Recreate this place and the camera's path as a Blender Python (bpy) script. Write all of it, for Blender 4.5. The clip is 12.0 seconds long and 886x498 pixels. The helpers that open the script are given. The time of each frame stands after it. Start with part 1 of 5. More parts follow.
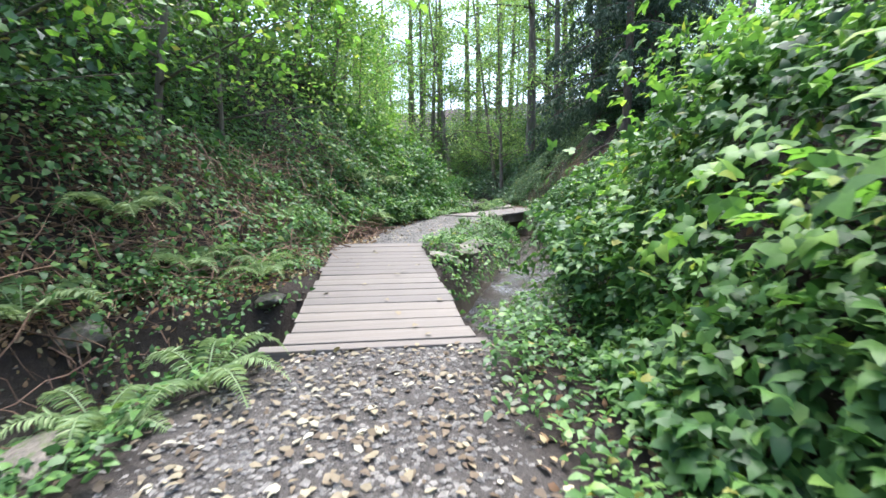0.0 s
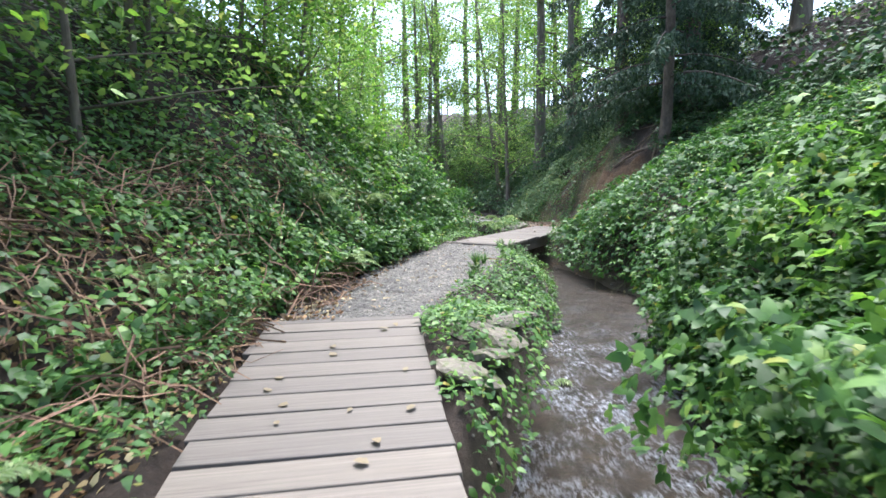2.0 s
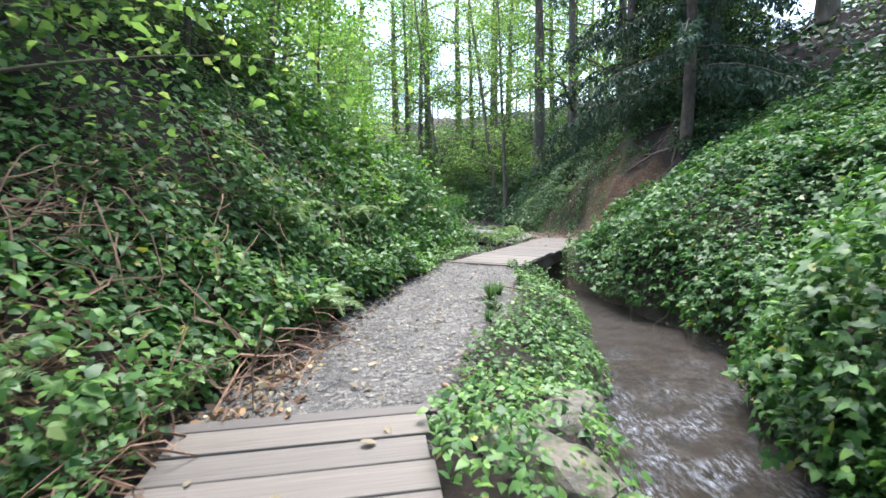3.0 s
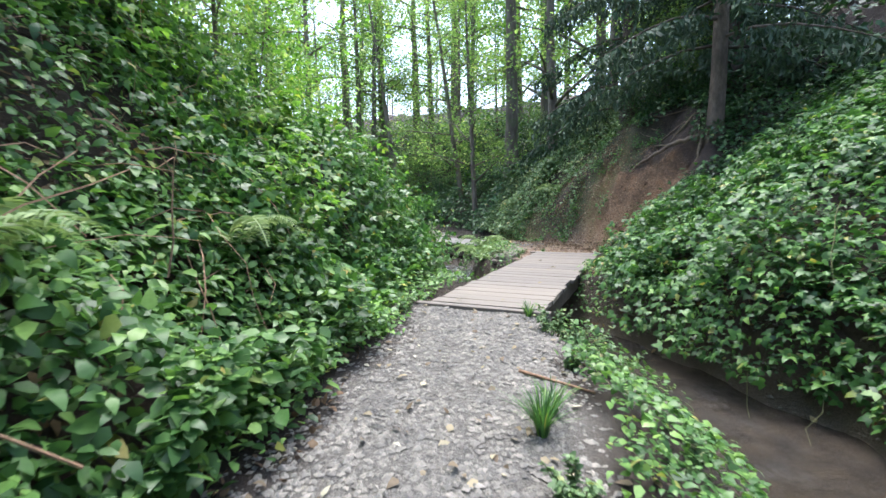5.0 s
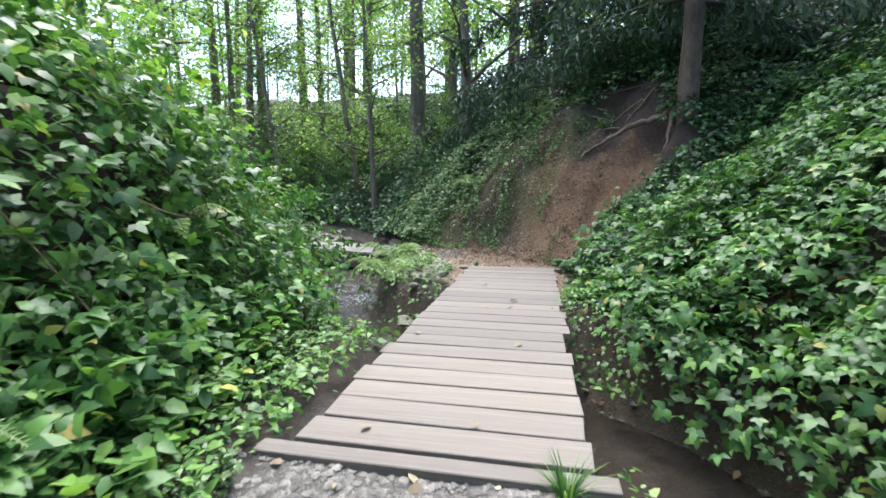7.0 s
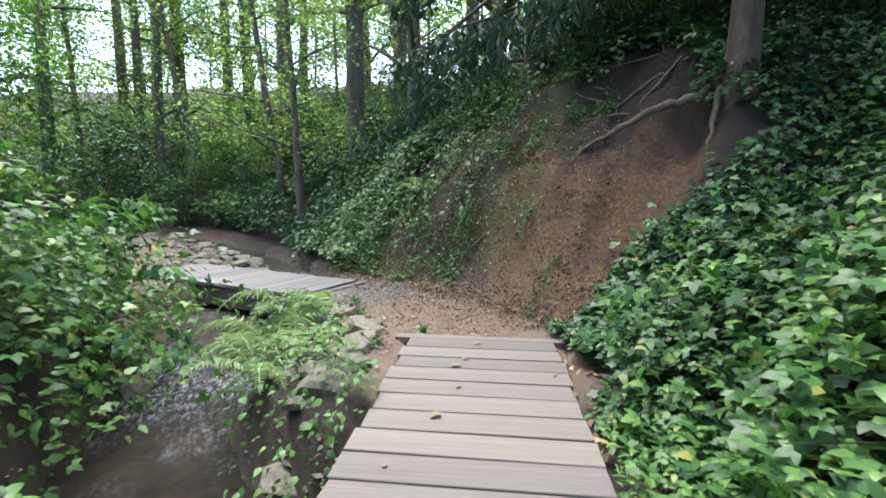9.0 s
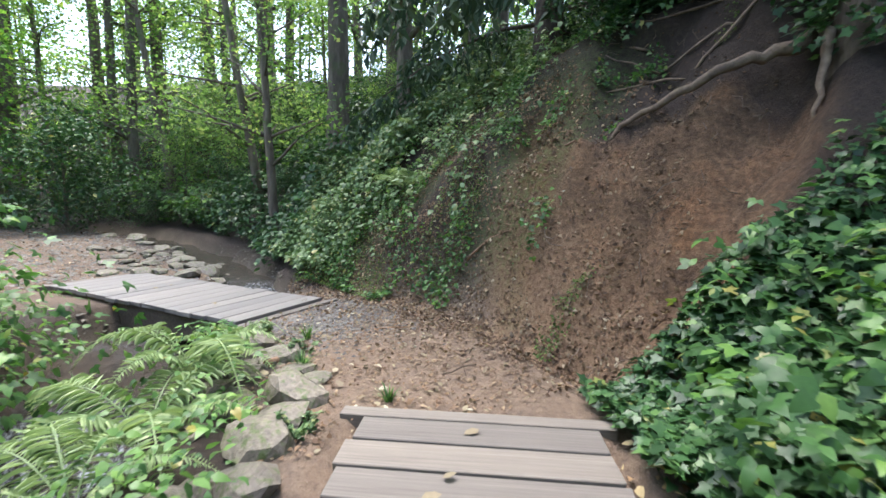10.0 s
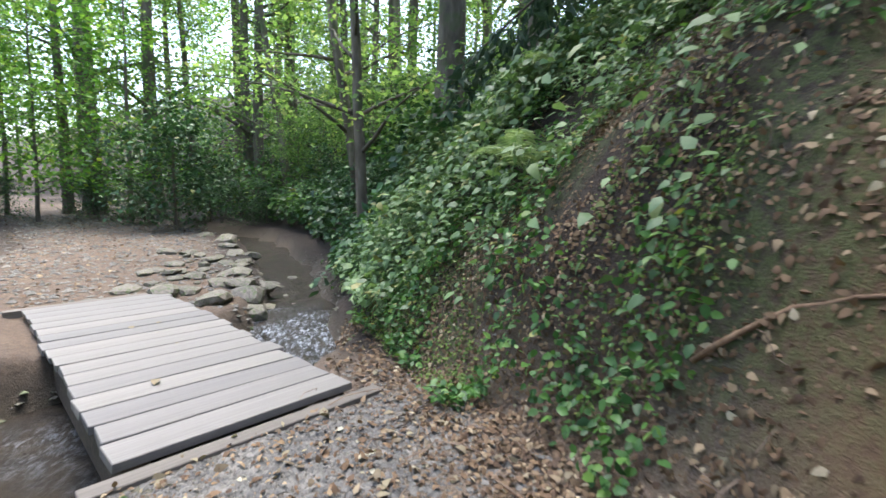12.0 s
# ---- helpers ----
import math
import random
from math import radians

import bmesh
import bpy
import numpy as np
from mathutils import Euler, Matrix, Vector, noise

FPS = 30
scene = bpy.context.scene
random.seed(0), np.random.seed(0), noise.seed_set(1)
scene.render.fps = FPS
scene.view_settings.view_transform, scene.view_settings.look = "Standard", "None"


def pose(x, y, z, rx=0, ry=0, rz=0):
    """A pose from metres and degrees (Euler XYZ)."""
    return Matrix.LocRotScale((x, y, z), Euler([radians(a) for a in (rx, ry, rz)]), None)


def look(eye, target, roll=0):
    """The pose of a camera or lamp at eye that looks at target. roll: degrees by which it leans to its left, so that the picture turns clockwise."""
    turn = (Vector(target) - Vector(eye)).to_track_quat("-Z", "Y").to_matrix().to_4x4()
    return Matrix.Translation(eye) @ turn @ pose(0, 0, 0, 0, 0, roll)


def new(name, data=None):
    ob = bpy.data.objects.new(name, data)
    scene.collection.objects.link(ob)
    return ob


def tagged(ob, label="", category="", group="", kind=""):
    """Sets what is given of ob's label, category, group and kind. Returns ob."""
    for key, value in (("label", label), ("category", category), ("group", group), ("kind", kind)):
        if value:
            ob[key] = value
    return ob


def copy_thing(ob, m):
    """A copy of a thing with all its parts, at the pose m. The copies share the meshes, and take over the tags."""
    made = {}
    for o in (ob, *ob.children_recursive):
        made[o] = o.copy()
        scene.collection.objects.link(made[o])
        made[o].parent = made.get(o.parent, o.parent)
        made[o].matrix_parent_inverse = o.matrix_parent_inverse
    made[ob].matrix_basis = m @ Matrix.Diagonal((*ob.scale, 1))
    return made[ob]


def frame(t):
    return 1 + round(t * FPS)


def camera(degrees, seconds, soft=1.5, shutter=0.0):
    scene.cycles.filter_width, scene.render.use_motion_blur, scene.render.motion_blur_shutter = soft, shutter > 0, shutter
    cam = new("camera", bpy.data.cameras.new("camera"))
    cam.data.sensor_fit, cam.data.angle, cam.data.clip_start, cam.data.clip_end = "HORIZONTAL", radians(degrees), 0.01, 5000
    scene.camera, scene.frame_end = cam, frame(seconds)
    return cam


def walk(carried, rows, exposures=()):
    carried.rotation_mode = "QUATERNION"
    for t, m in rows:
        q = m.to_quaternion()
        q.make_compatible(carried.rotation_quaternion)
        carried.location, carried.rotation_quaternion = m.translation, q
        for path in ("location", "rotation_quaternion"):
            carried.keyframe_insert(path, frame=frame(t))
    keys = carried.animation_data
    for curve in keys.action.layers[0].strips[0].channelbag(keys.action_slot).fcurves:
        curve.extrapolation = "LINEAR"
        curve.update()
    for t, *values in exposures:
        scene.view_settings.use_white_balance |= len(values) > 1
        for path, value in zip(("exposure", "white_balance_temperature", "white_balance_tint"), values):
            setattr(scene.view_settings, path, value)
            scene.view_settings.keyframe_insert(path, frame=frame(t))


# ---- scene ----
cam = camera(87.2, 12.0, soft=1.5, shutter=0.2)
METRES, EYE, TILT, LEAN, TURN = 17.0, 1.15, -7.5, 0.0, 0.0
ROWS = [
    (0.0, 0.0, 0.0, 0.0, 0.0, 0.0, 0.0),
    (0.5, 0.0005, 0.0438, 0.0088, -0.02, 0.27, 0.04),
    (1.0, -0.0043, 0.0841, 0.0186, 0.11, 0.45, 0.14),
    (1.5, -0.0044, 0.1234, 0.0259, -0.13, 0.54, 0.24),
    (2.0, -0.0077, 0.1622, 0.0352, -0.44, 0.81, 0.48),
    (2.5, -0.0108, 0.2032, 0.0425, -0.89, 1.1, 0.72),
    (3.0, -0.0158, 0.2458, 0.0514, -1.65, 1.42, 0.95),
    (5.0, -0.019, 0.4155, 0.0747, -7.12, 1.5, 1.77),
    (5.5, -0.013, 0.4599, 0.0782, -8.56, 1.32, 1.92),
    (6.0, -0.0076, 0.5032, 0.0814, -12.6, 1.02, 1.91),
    (6.5, -0.0015, 0.5426, 0.0868, -17.15, 0.78, 2.23),
    (7.0, 0.0052, 0.5787, 0.0927, -19.87, 0.69, 2.64),
    (9.0, 0.072, 0.7157, 0.1222, -25.43, 0.18, 2.92),
    (9.5, 0.0965, 0.7502, 0.1259, -25.73, 0.1, 2.87),
    (10.0, 0.1154, 0.789, 0.1291, -25.42, 0.07, 2.71),
    (10.5, 0.1357, 0.8261, 0.1323, -24.49, 0.05, 2.58),
    (11.0, 0.1528, 0.8649, 0.1361, -21.7, 0.01, 2.1),
    (11.5, 0.1711, 0.9023, 0.1403, -16.31, 0.06, 1.42),
    (12.0, 0.1792, 0.9427, 0.144, -9.24, 0.63, 0.47),
]
walk(cam, [(t, pose(0, 0, EYE, TILT, LEAN, TURN) @ pose(METRES * x, METRES * y, METRES * z, 90 + pitch, roll, yaw)) for t, x, y, z, yaw, pitch, roll in ROWS], [(0.0, 2.48, 5780, 11), (6.0, 2.5, 5850, 10), (9.0, 2.47, 5900, 10), (10.5, 2.57, 6050, 11), (12.0, 2.58, 6050, 10)])

# ---- light ----
SUN_EL, SUN_AZ = 74.0, 10.0
world = bpy.data.worlds.new("world")
scene.world = world
world.use_nodes = True
wn = world.node_tree
sky = wn.nodes.new("ShaderNodeTexSky")
sky.sky_type, sky.sun_disc = "NISHITA", False
sky.sun_elevation, sky.sun_rotation = radians(SUN_EL), radians(SUN_AZ)
sky.air_density, sky.dust_density, sky.ozone_density = 1.0, 5.0, 1.0
wn.nodes["Background"].inputs["Strength"].default_value = 0.15
wn.links.new(sky.outputs[0], wn.nodes["Background"].inputs["Color"])
sun = new("sun", bpy.data.lights.new("sun", "SUN"))
sun.data.energy, sun.data.angle, sun.data.color = 1.0, radians(45), (1.0, 0.96, 0.9)
sun.matrix_world = look((0, 0, 0), (-math.sin(radians(SUN_AZ)) * math.cos(radians(SUN_EL)), -math.cos(radians(SUN_AZ)) * math.cos(radians(SUN_EL)), -math.sin(radians(SUN_EL))))

# ---- materials ----
def node(nt, kind, **sets):
    n = nt.nodes.new(kind)
    for k, v in sets.items():
        n.inputs[k].default_value = v
    return n


def ramp(nt, stops, source):
    r = nt.nodes.new("ShaderNodeValToRGB")
    while len(r.color_ramp.elements) < len(stops):
        r.color_ramp.elements.new(0.5)
    for e, (p, c) in zip(r.color_ramp.elements, stops):
        e.position, e.color = p, (*c, 1)
    nt.links.new(source, r.inputs[0])
    return r.outputs[0]


def mix(nt, fac, a, b, mode="MIX"):
    m = nt.nodes.new("ShaderNodeMix")
    m.data_type, m.blend_type = "RGBA", mode
    for sock, v in ((m.inputs[0], fac), (m.inputs[6], a), (m.inputs[7], b)):
        if isinstance(v, (int, float)):
            sock.default_value = v
        elif isinstance(v, tuple):
            sock.default_value = (*v, 1)
        else:
            nt.links.new(v, sock)
    return m.outputs[2]


def noisy(nt, scale, detail=5.0, rough=0.6, coord="Object", stretch=(1, 1, 1)):
    tc = nt.nodes.new("ShaderNodeTexCoord")
    mp = nt.nodes.new("ShaderNodeMapping")
    mp.inputs["Scale"].default_value = stretch
    nt.links.new(tc.outputs[coord], mp.inputs[0])
    n = node(nt, "ShaderNodeTexNoise", Scale=scale, Detail=detail, Roughness=rough)
    nt.links.new(mp.outputs[0], n.inputs["Vector"])
    return n.outputs[0]


def blank(name):
    m = bpy.data.materials.new(name)
    m.use_nodes = True
    nt = m.node_tree
    return m, nt, nt.nodes["Principled BSDF"]


def bumped(nt, bsdf, height, strength, dist=0.02):
    b = node(nt, "ShaderNodeBump", Strength=strength, Distance=dist)
    nt.links.new(height, b.inputs["Height"])
    nt.links.new(b.outputs[0], bsdf.inputs["Normal"])


def leaf_mat(name, stops, rough=0.5, trans=0.35, blotch=0.35, per_object=False):
    """Leaf: colour by island, blotches, some light passing through."""
    m, nt, bsdf = blank(name)
    geo = nt.nodes.new("ShaderNodeNewGeometry")
    col = ramp(nt, stops, geo.outputs["Random Per Island"])
    big = noisy(nt, 0.9, 3)
    col = mix(nt, blotch, col, ramp(nt, [(0.3, (0.35, 0.42, 0.4)), (0.7, (1.25, 1.2, 0.9))], big), "MULTIPLY")
    fine = noisy(nt, 60, 3)
    col = mix(nt, 0.3, col, ramp(nt, [(0.3, (0.6, 0.6, 0.6)), (0.7, (1.2, 1.2, 1.2))], fine), "MULTIPLY")
    nt.links.new(col, bsdf.inputs["Base Color"])
    bsdf.inputs["Roughness"].default_value = rough
    bsdf.inputs["Specular IOR Level"].default_value = 0.35
    bumped(nt, bsdf, fine, 0.25, 0.004)
    tr = nt.nodes.new("ShaderNodeBsdfTranslucent")
    nt.links.new(mix(nt, 1.0, col, (1.15, 1.22, 0.72), "MULTIPLY"), tr.inputs[0])
    mx = node(nt, "ShaderNodeMixShader", Fac=trans)
    nt.links.new(bsdf.outputs[0], mx.inputs[1])
    nt.links.new(tr.outputs[0], mx.inputs[2])
    nt.links.new(mx.outputs[0], nt.nodes["Material Output"].inputs[0])
    return m


def rough_mat(name, stops, scale, bump=0.5, rough=0.9, stretch=(1, 1, 1), second=None, dist=0.02, coord="Object", patchy=0.6):
    """Matt surface with two scales of noise."""
    m, nt, bsdf = blank(name)
    a = noisy(nt, scale, 8, 0.65, coord, stretch)
    b = noisy(nt, scale * 0.17, 3, 0.5, coord, stretch)
    col = ramp(nt, stops, a)
    col = mix(nt, patchy, col, ramp(nt, [(0.3, (0.55, 0.55, 0.55)), (0.7, (1.3, 1.28, 1.22))], b), "MULTIPLY")
    if second:
        col = mix(nt, ramp(nt, [(second[1], (0, 0, 0)), (second[1] + 0.14, (1, 1, 1))], noisy(nt, second[2], 6)), col, second[0])
    info = nt.nodes.new("ShaderNodeObjectInfo")
    col = mix(nt, 0.75, col, ramp(nt, [(0, (0.75, 0.75, 0.77)), (1, (1.2, 1.18, 1.12))], info.outputs["Random"]), "MULTIPLY")
    geo = nt.nodes.new("ShaderNodeNewGeometry")
    col = mix(nt, 0.6, col, ramp(nt, [(0, (0.6, 0.6, 0.6)), (1, (1.3, 1.26, 1.2))], geo.outputs["Random Per Island"]), "MULTIPLY")
    nt.links.new(col, bsdf.inputs["Base Color"])
    bsdf.inputs["Roughness"].default_value = rough
    bumped(nt, bsdf, a, bump, dist)
    return m


M_IVY = leaf_mat("ivy_leaf", [(0, (0.020, 0.050, 0.022)), (0.45, (0.038, 0.095, 0.036)), (0.8, (0.062, 0.14, 0.046)), (0.97, (0.10, 0.19, 0.06)), (1, (0.26, 0.24, 0.07))], 0.38, 0.2)
M_BRAMBLE = leaf_mat("bramble_leaf", [(0, (0.032, 0.08, 0.026)), (0.5, (0.062, 0.15, 0.042)), (0.85, (0.11, 0.23, 0.055)), (0.97, (0.17, 0.30, 0.07)), (1, (0.32, 0.26, 0.07))], 0.42, 0.35)
M_BRIGHT = leaf_mat("young_leaf", [(0, (0.07, 0.16, 0.035)), (0.5, (0.13, 0.27, 0.05)), (0.9, (0.21, 0.36, 0.065)), (1, (0.34, 0.40, 0.08))], 0.45, 0.5)
M_NETTLE = leaf_mat("nettle_leaf", [(0, (0.042, 0.1, 0.034)), (0.5, (0.09, 0.19, 0.056)), (0.85, (0.15, 0.28, 0.075)), (0.98, (0.19, 0.32, 0.08)), (1, (0.33, 0.28, 0.09))], 0.42, 0.35, 0.5)
M_SAGE = leaf_mat("pale_nettle_leaf", [(0, (0.07, 0.125, 0.055)), (0.5, (0.13, 0.215, 0.095)), (0.9, (0.2, 0.30, 0.135)), (1, (0.32, 0.30, 0.12))], 0.45, 0.3, 0.5)
M_HEDGE = leaf_mat("hedge_leaf", [(0, (0.033, 0.085, 0.028)), (0.45, (0.07, 0.16, 0.048)), (0.85, (0.13, 0.25, 0.07)), (0.97, (0.2, 0.34, 0.09)), (1, (0.32, 0.31, 0.08))], 0.45, 0.35, 0.75)
M_CROWN = leaf_mat("tree_leaf", [(0, (0.10, 0.175, 0.06)), (0.5, (0.18, 0.29, 0.095)), (0.9, (0.28, 0.40, 0.14)), (1, (0.38, 0.41, 0.17))], 0.5, 0.6)
M_FERN = leaf_mat("fern_leaf", [(0, (0.18, 0.26, 0.12)), (0.6, (0.28, 0.37, 0.185)), (1, (0.38, 0.46, 0.26))], 0.55, 0.3)
M_NEEDLE = leaf_mat("spruce_needle", [(0, (0.03, 0.058, 0.034)), (0.6, (0.06, 0.1, 0.058)), (1, (0.11, 0.155, 0.095))], 0.6, 0.15)
M_DEAD = leaf_mat("dead_leaf", [(0, (0.10, 0.055, 0.03)), (0.35, (0.20, 0.115, 0.062)), (0.65, (0.33, 0.22, 0.12)), (0.88, (0.44, 0.36, 0.2)), (1, (0.56, 0.50, 0.38))], 0.75, 0.12)
M_LITTER = leaf_mat("brown_litter", [(0, (0.07, 0.042, 0.027)), (0.4, (0.135, 0.082, 0.05)), (0.75, (0.19, 0.125, 0.076)), (0.95, (0.27, 0.2, 0.13)), (1, (0.38, 0.32, 0.23))], 0.8, 0.1)
M_PALE = leaf_mat("pale_leaf", [(0, (0.09, 0.064, 0.042)), (0.4, (0.165, 0.128, 0.088)), (0.8, (0.265, 0.225, 0.15)), (1, (0.44, 0.42, 0.34))], 0.7, 0.15)
M_MOSS = leaf_mat("moss", [(0, (0.05, 0.09, 0.018)), (0.6, (0.095, 0.155, 0.032)), (1, (0.17, 0.23, 0.06))], 0.8, 0.2)
M_TWIG = rough_mat("dry_twig", [(0.3, (0.14, 0.08, 0.05)), (0.7, (0.31, 0.205, 0.135))], 30, 0.4)
M_STEM = rough_mat("green_stem", [(0.3, (0.07, 0.085, 0.03)), (0.7, (0.15, 0.15, 0.06))], 30, 0.3)
M_BARK = rough_mat("bark", [(0.25, (0.045, 0.036, 0.028)), (0.5, (0.12, 0.10, 0.078)), (0.75, (0.21, 0.185, 0.15))], 9, 0.9, 0.9, (1, 1, 0.22), ((0.07, 0.10, 0.035), 0.54, 1.6), 0.03)
M_SPRUCE_BARK = rough_mat("spruce_bark", [(0.25, (0.035, 0.026, 0.02)), (0.5, (0.085, 0.064, 0.05)), (0.75, (0.15, 0.118, 0.095))], 14, 1.0, 0.9, (1, 1, 0.4), None, 0.03)
M_ROOT = rough_mat("root_bark", [(0.3, (0.09, 0.062, 0.045)), (0.7, (0.25, 0.19, 0.14))], 14, 0.8, 0.85)
M_PLANK = rough_mat("weathered_plank", [(0.2, (0.07, 0.061, 0.053)), (0.42, (0.118, 0.105, 0.092)), (0.6, (0.146, 0.132, 0.117)), (0.85, (0.2, 0.184, 0.165))], 3.0, 0.35, 0.75, (0.7, 34, 34), ((0.095, 0.085, 0.068), 0.62, 2.2), 0.006, patchy=0.22)
M_GREY_PLANK = rough_mat("grey_plank", [(0.2, (0.09, 0.085, 0.083)), (0.42, (0.138, 0.132, 0.13)), (0.6, (0.165, 0.16, 0.157)), (0.85, (0.21, 0.205, 0.202))], 3.0, 0.35, 0.6, (0.7, 34, 34), ((0.085, 0.08, 0.072), 0.62, 2.2), 0.006, patchy=0.22)
M_BEAM = rough_mat("dark_beam", [(0.3, (0.045, 0.035, 0.028)), (0.7, (0.12, 0.095, 0.075))], 5, 0.5, 0.8, (1, 8, 8))
M_STONE = rough_mat("stream_stone", [(0.25, (0.055, 0.049, 0.042)), (0.6, (0.15, 0.135, 0.113)), (0.85, (0.28, 0.255, 0.215))], 6, 0.8, 0.6, (1, 1, 1), ((0.06, 0.085, 0.025), 0.5, 4.0))
M_GRAVEL = rough_mat("gravel", [(0.3, (0.085, 0.082, 0.077)), (0.7, (0.21, 0.203, 0.192))], 25, 0.4, 0.85)


def ground_mat():
    m, nt, bsdf = blank("forest_soil")
    att = nt.nodes.new("ShaderNodeAttribute")
    att.attribute_name = "zone"
    sep = nt.nodes.new("ShaderNodeSeparateColor")
    nt.links.new(att.outputs["Color"], sep.inputs[0])
    a, b, c = noisy(nt, 22, 9, 0.7), noisy(nt, 2.2, 5, 0.6), noisy(nt, 130, 4, 0.6)
    soil = ramp(nt, [(0.25, (0.012, 0.008, 0.0055)), (0.55, (0.032, 0.021, 0.0145)), (0.8, (0.075, 0.052, 0.036))], a)
    grav = ramp(nt, [(0.3, (0.06, 0.056, 0.05)), (0.5, (0.125, 0.118, 0.107)), (0.72, (0.22, 0.212, 0.197))], c)
    clay = ramp(nt, [(0.25, (0.045, 0.025, 0.013)), (0.5, (0.146, 0.085, 0.044)), (0.78, (0.28, 0.178, 0.1))], a)
    clay = mix(nt, 0.75, clay, ramp(nt, [(0.32, (0.36, 0.34, 0.32)), (0.5, (0.95, 0.95, 0.95)), (0.68, (1.25, 1.03, 0.8))], b), "MULTIPLY")
    # lighter trodden clay, also painting in the light on the bank's foot
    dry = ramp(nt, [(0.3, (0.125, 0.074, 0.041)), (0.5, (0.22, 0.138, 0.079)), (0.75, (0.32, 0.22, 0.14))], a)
    bed = ramp(nt, [(0.3, (0.055, 0.045, 0.03)), (0.7, (0.19, 0.155, 0.11))], c)
    col = mix(nt, sep.outputs[0], soil, mix(nt, 0.5, grav, ramp(nt, [(0.35, (0.6, 0.56, 0.5)), (0.65, (1.1, 1.1, 1.1))], b), "MULTIPLY"))
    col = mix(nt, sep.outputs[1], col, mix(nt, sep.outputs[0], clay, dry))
    col = mix(nt, sep.outputs[2], col, bed)
    moss = ramp(nt, [(0.3, (0.022, 0.036, 0.008)), (0.55, (0.055, 0.092, 0.018)), (0.8, (0.12, 0.165, 0.035))], c)
    col = mix(nt, mix(nt, 1.0, att.outputs["Alpha"], ramp(nt, [(0.4, (0, 0, 0)), (0.56, (1, 1, 1))], a), "MULTIPLY"), col, moss)
    nt.links.new(col, bsdf.inputs["Base Color"])
    bsdf.inputs["Roughness"].default_value = 0.92
    bumped(nt, bsdf, mix(nt, 0.35, a, c), 1.0, 0.05)
    return m


M_SOIL = ground_mat()


def water_mat():
    m, nt, bsdf = blank("stream_water")
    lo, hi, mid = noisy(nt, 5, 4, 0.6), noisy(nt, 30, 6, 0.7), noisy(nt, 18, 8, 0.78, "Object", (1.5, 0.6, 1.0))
    att = nt.nodes.new("ShaderNodeAttribute")
    att.attribute_name = "foam_glints"
    sep = nt.nodes.new("ShaderNodeSeparateColor")
    nt.links.new(att.outputs["Color"], sep.inputs[0])
    # pale bluish streaks: foam, plus sky glints painted into the base colour
    pale_streaks = mix(nt, 1.0, sep.outputs[0], ramp(nt, [(0.46, (0, 0, 0)), (0.63, (0.95, 0.95, 0.95))], mid), "MULTIPLY")
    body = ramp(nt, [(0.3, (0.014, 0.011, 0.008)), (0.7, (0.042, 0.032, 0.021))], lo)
    nt.links.new(mix(nt, pale_streaks, body, (0.42, 0.47, 0.53)), bsdf.inputs["Base Color"])
    nt.links.new(mix(nt, pale_streaks, (0.12, 0.12, 0.12), (0.5, 0.5, 0.5)), bsdf.inputs["Roughness"])
    bsdf.inputs["IOR"].default_value = 1.33
    bsdf.inputs["Specular IOR Level"].default_value = 0.6
    bumped(nt, bsdf, mix(nt, 0.35, lo, hi), 0.9, 0.1)
    return m


M_WATER = water_mat()

# ---- helpers for shapes ----
RNG = np.random.default_rng(7)


def link_bm(name, bm, material, parent=None, label=""):
    me = bpy.data.meshes.new(name)
    bm.to_mesh(me)
    bm.free()
    me.materials.append(material)
    ob = new(name, me)
    if parent:
        ob.parent = parent
    if label:
        ob["label"] = label
    return ob


def part(name, bm, material, parent, label=""):
    return link_bm(name, bm, material, parent, label)


def array_mesh(name, verts, faces, material, smooth=False):
    """Mesh from numpy arrays; faces (n, 3) or (n, 4)."""
    me = bpy.data.meshes.new(name)
    n, k = faces.shape
    me.vertices.add(len(verts))
    me.vertices.foreach_set("co", np.ascontiguousarray(verts, np.float32).ravel())
    me.loops.add(n * k)
    me.loops.foreach_set("vertex_index", np.ascontiguousarray(faces, np.int32).ravel())
    me.polygons.add(n)
    me.polygons.foreach_set("loop_start", np.arange(0, n * k, k, dtype=np.int32))
    me.polygons.foreach_set("loop_total", np.full(n, k, np.int32))
    me.polygons.foreach_set("use_smooth", np.full(n, smooth))
    me.update(calc_edges=True)
    me.materials.append(material)
    return me


def vnoise(x, y, scale, seed=0):
    """Smooth value noise, 0 to 1."""
    x, y = np.asarray(x) / scale + 1000.0, np.asarray(y) / scale + 1000.0
    xi, yi = np.floor(x).astype(np.int64), np.floor(y).astype(np.int64)
    fx, fy = x - xi, y - yi
    fx, fy = fx * fx * (3 - 2 * fx), fy * fy * (3 - 2 * fy)

    def lattice(i, j):
        h = (i * 374761393 + j * 668265263 + seed * 974711) & 0x7FFFFFFF
        h = ((h ^ (h >> 13)) * 1274126177) & 0x7FFFFFFF
        return ((h ^ (h >> 16)) & 0xFFFF) / 65535.0
    a, b, c, d = lattice(xi, yi), lattice(xi + 1, yi), lattice(xi, yi + 1), lattice(xi + 1, yi + 1)
    return (a * (1 - fx) + b * fx) * (1 - fy) + (c * (1 - fx) + d * fx) * fy


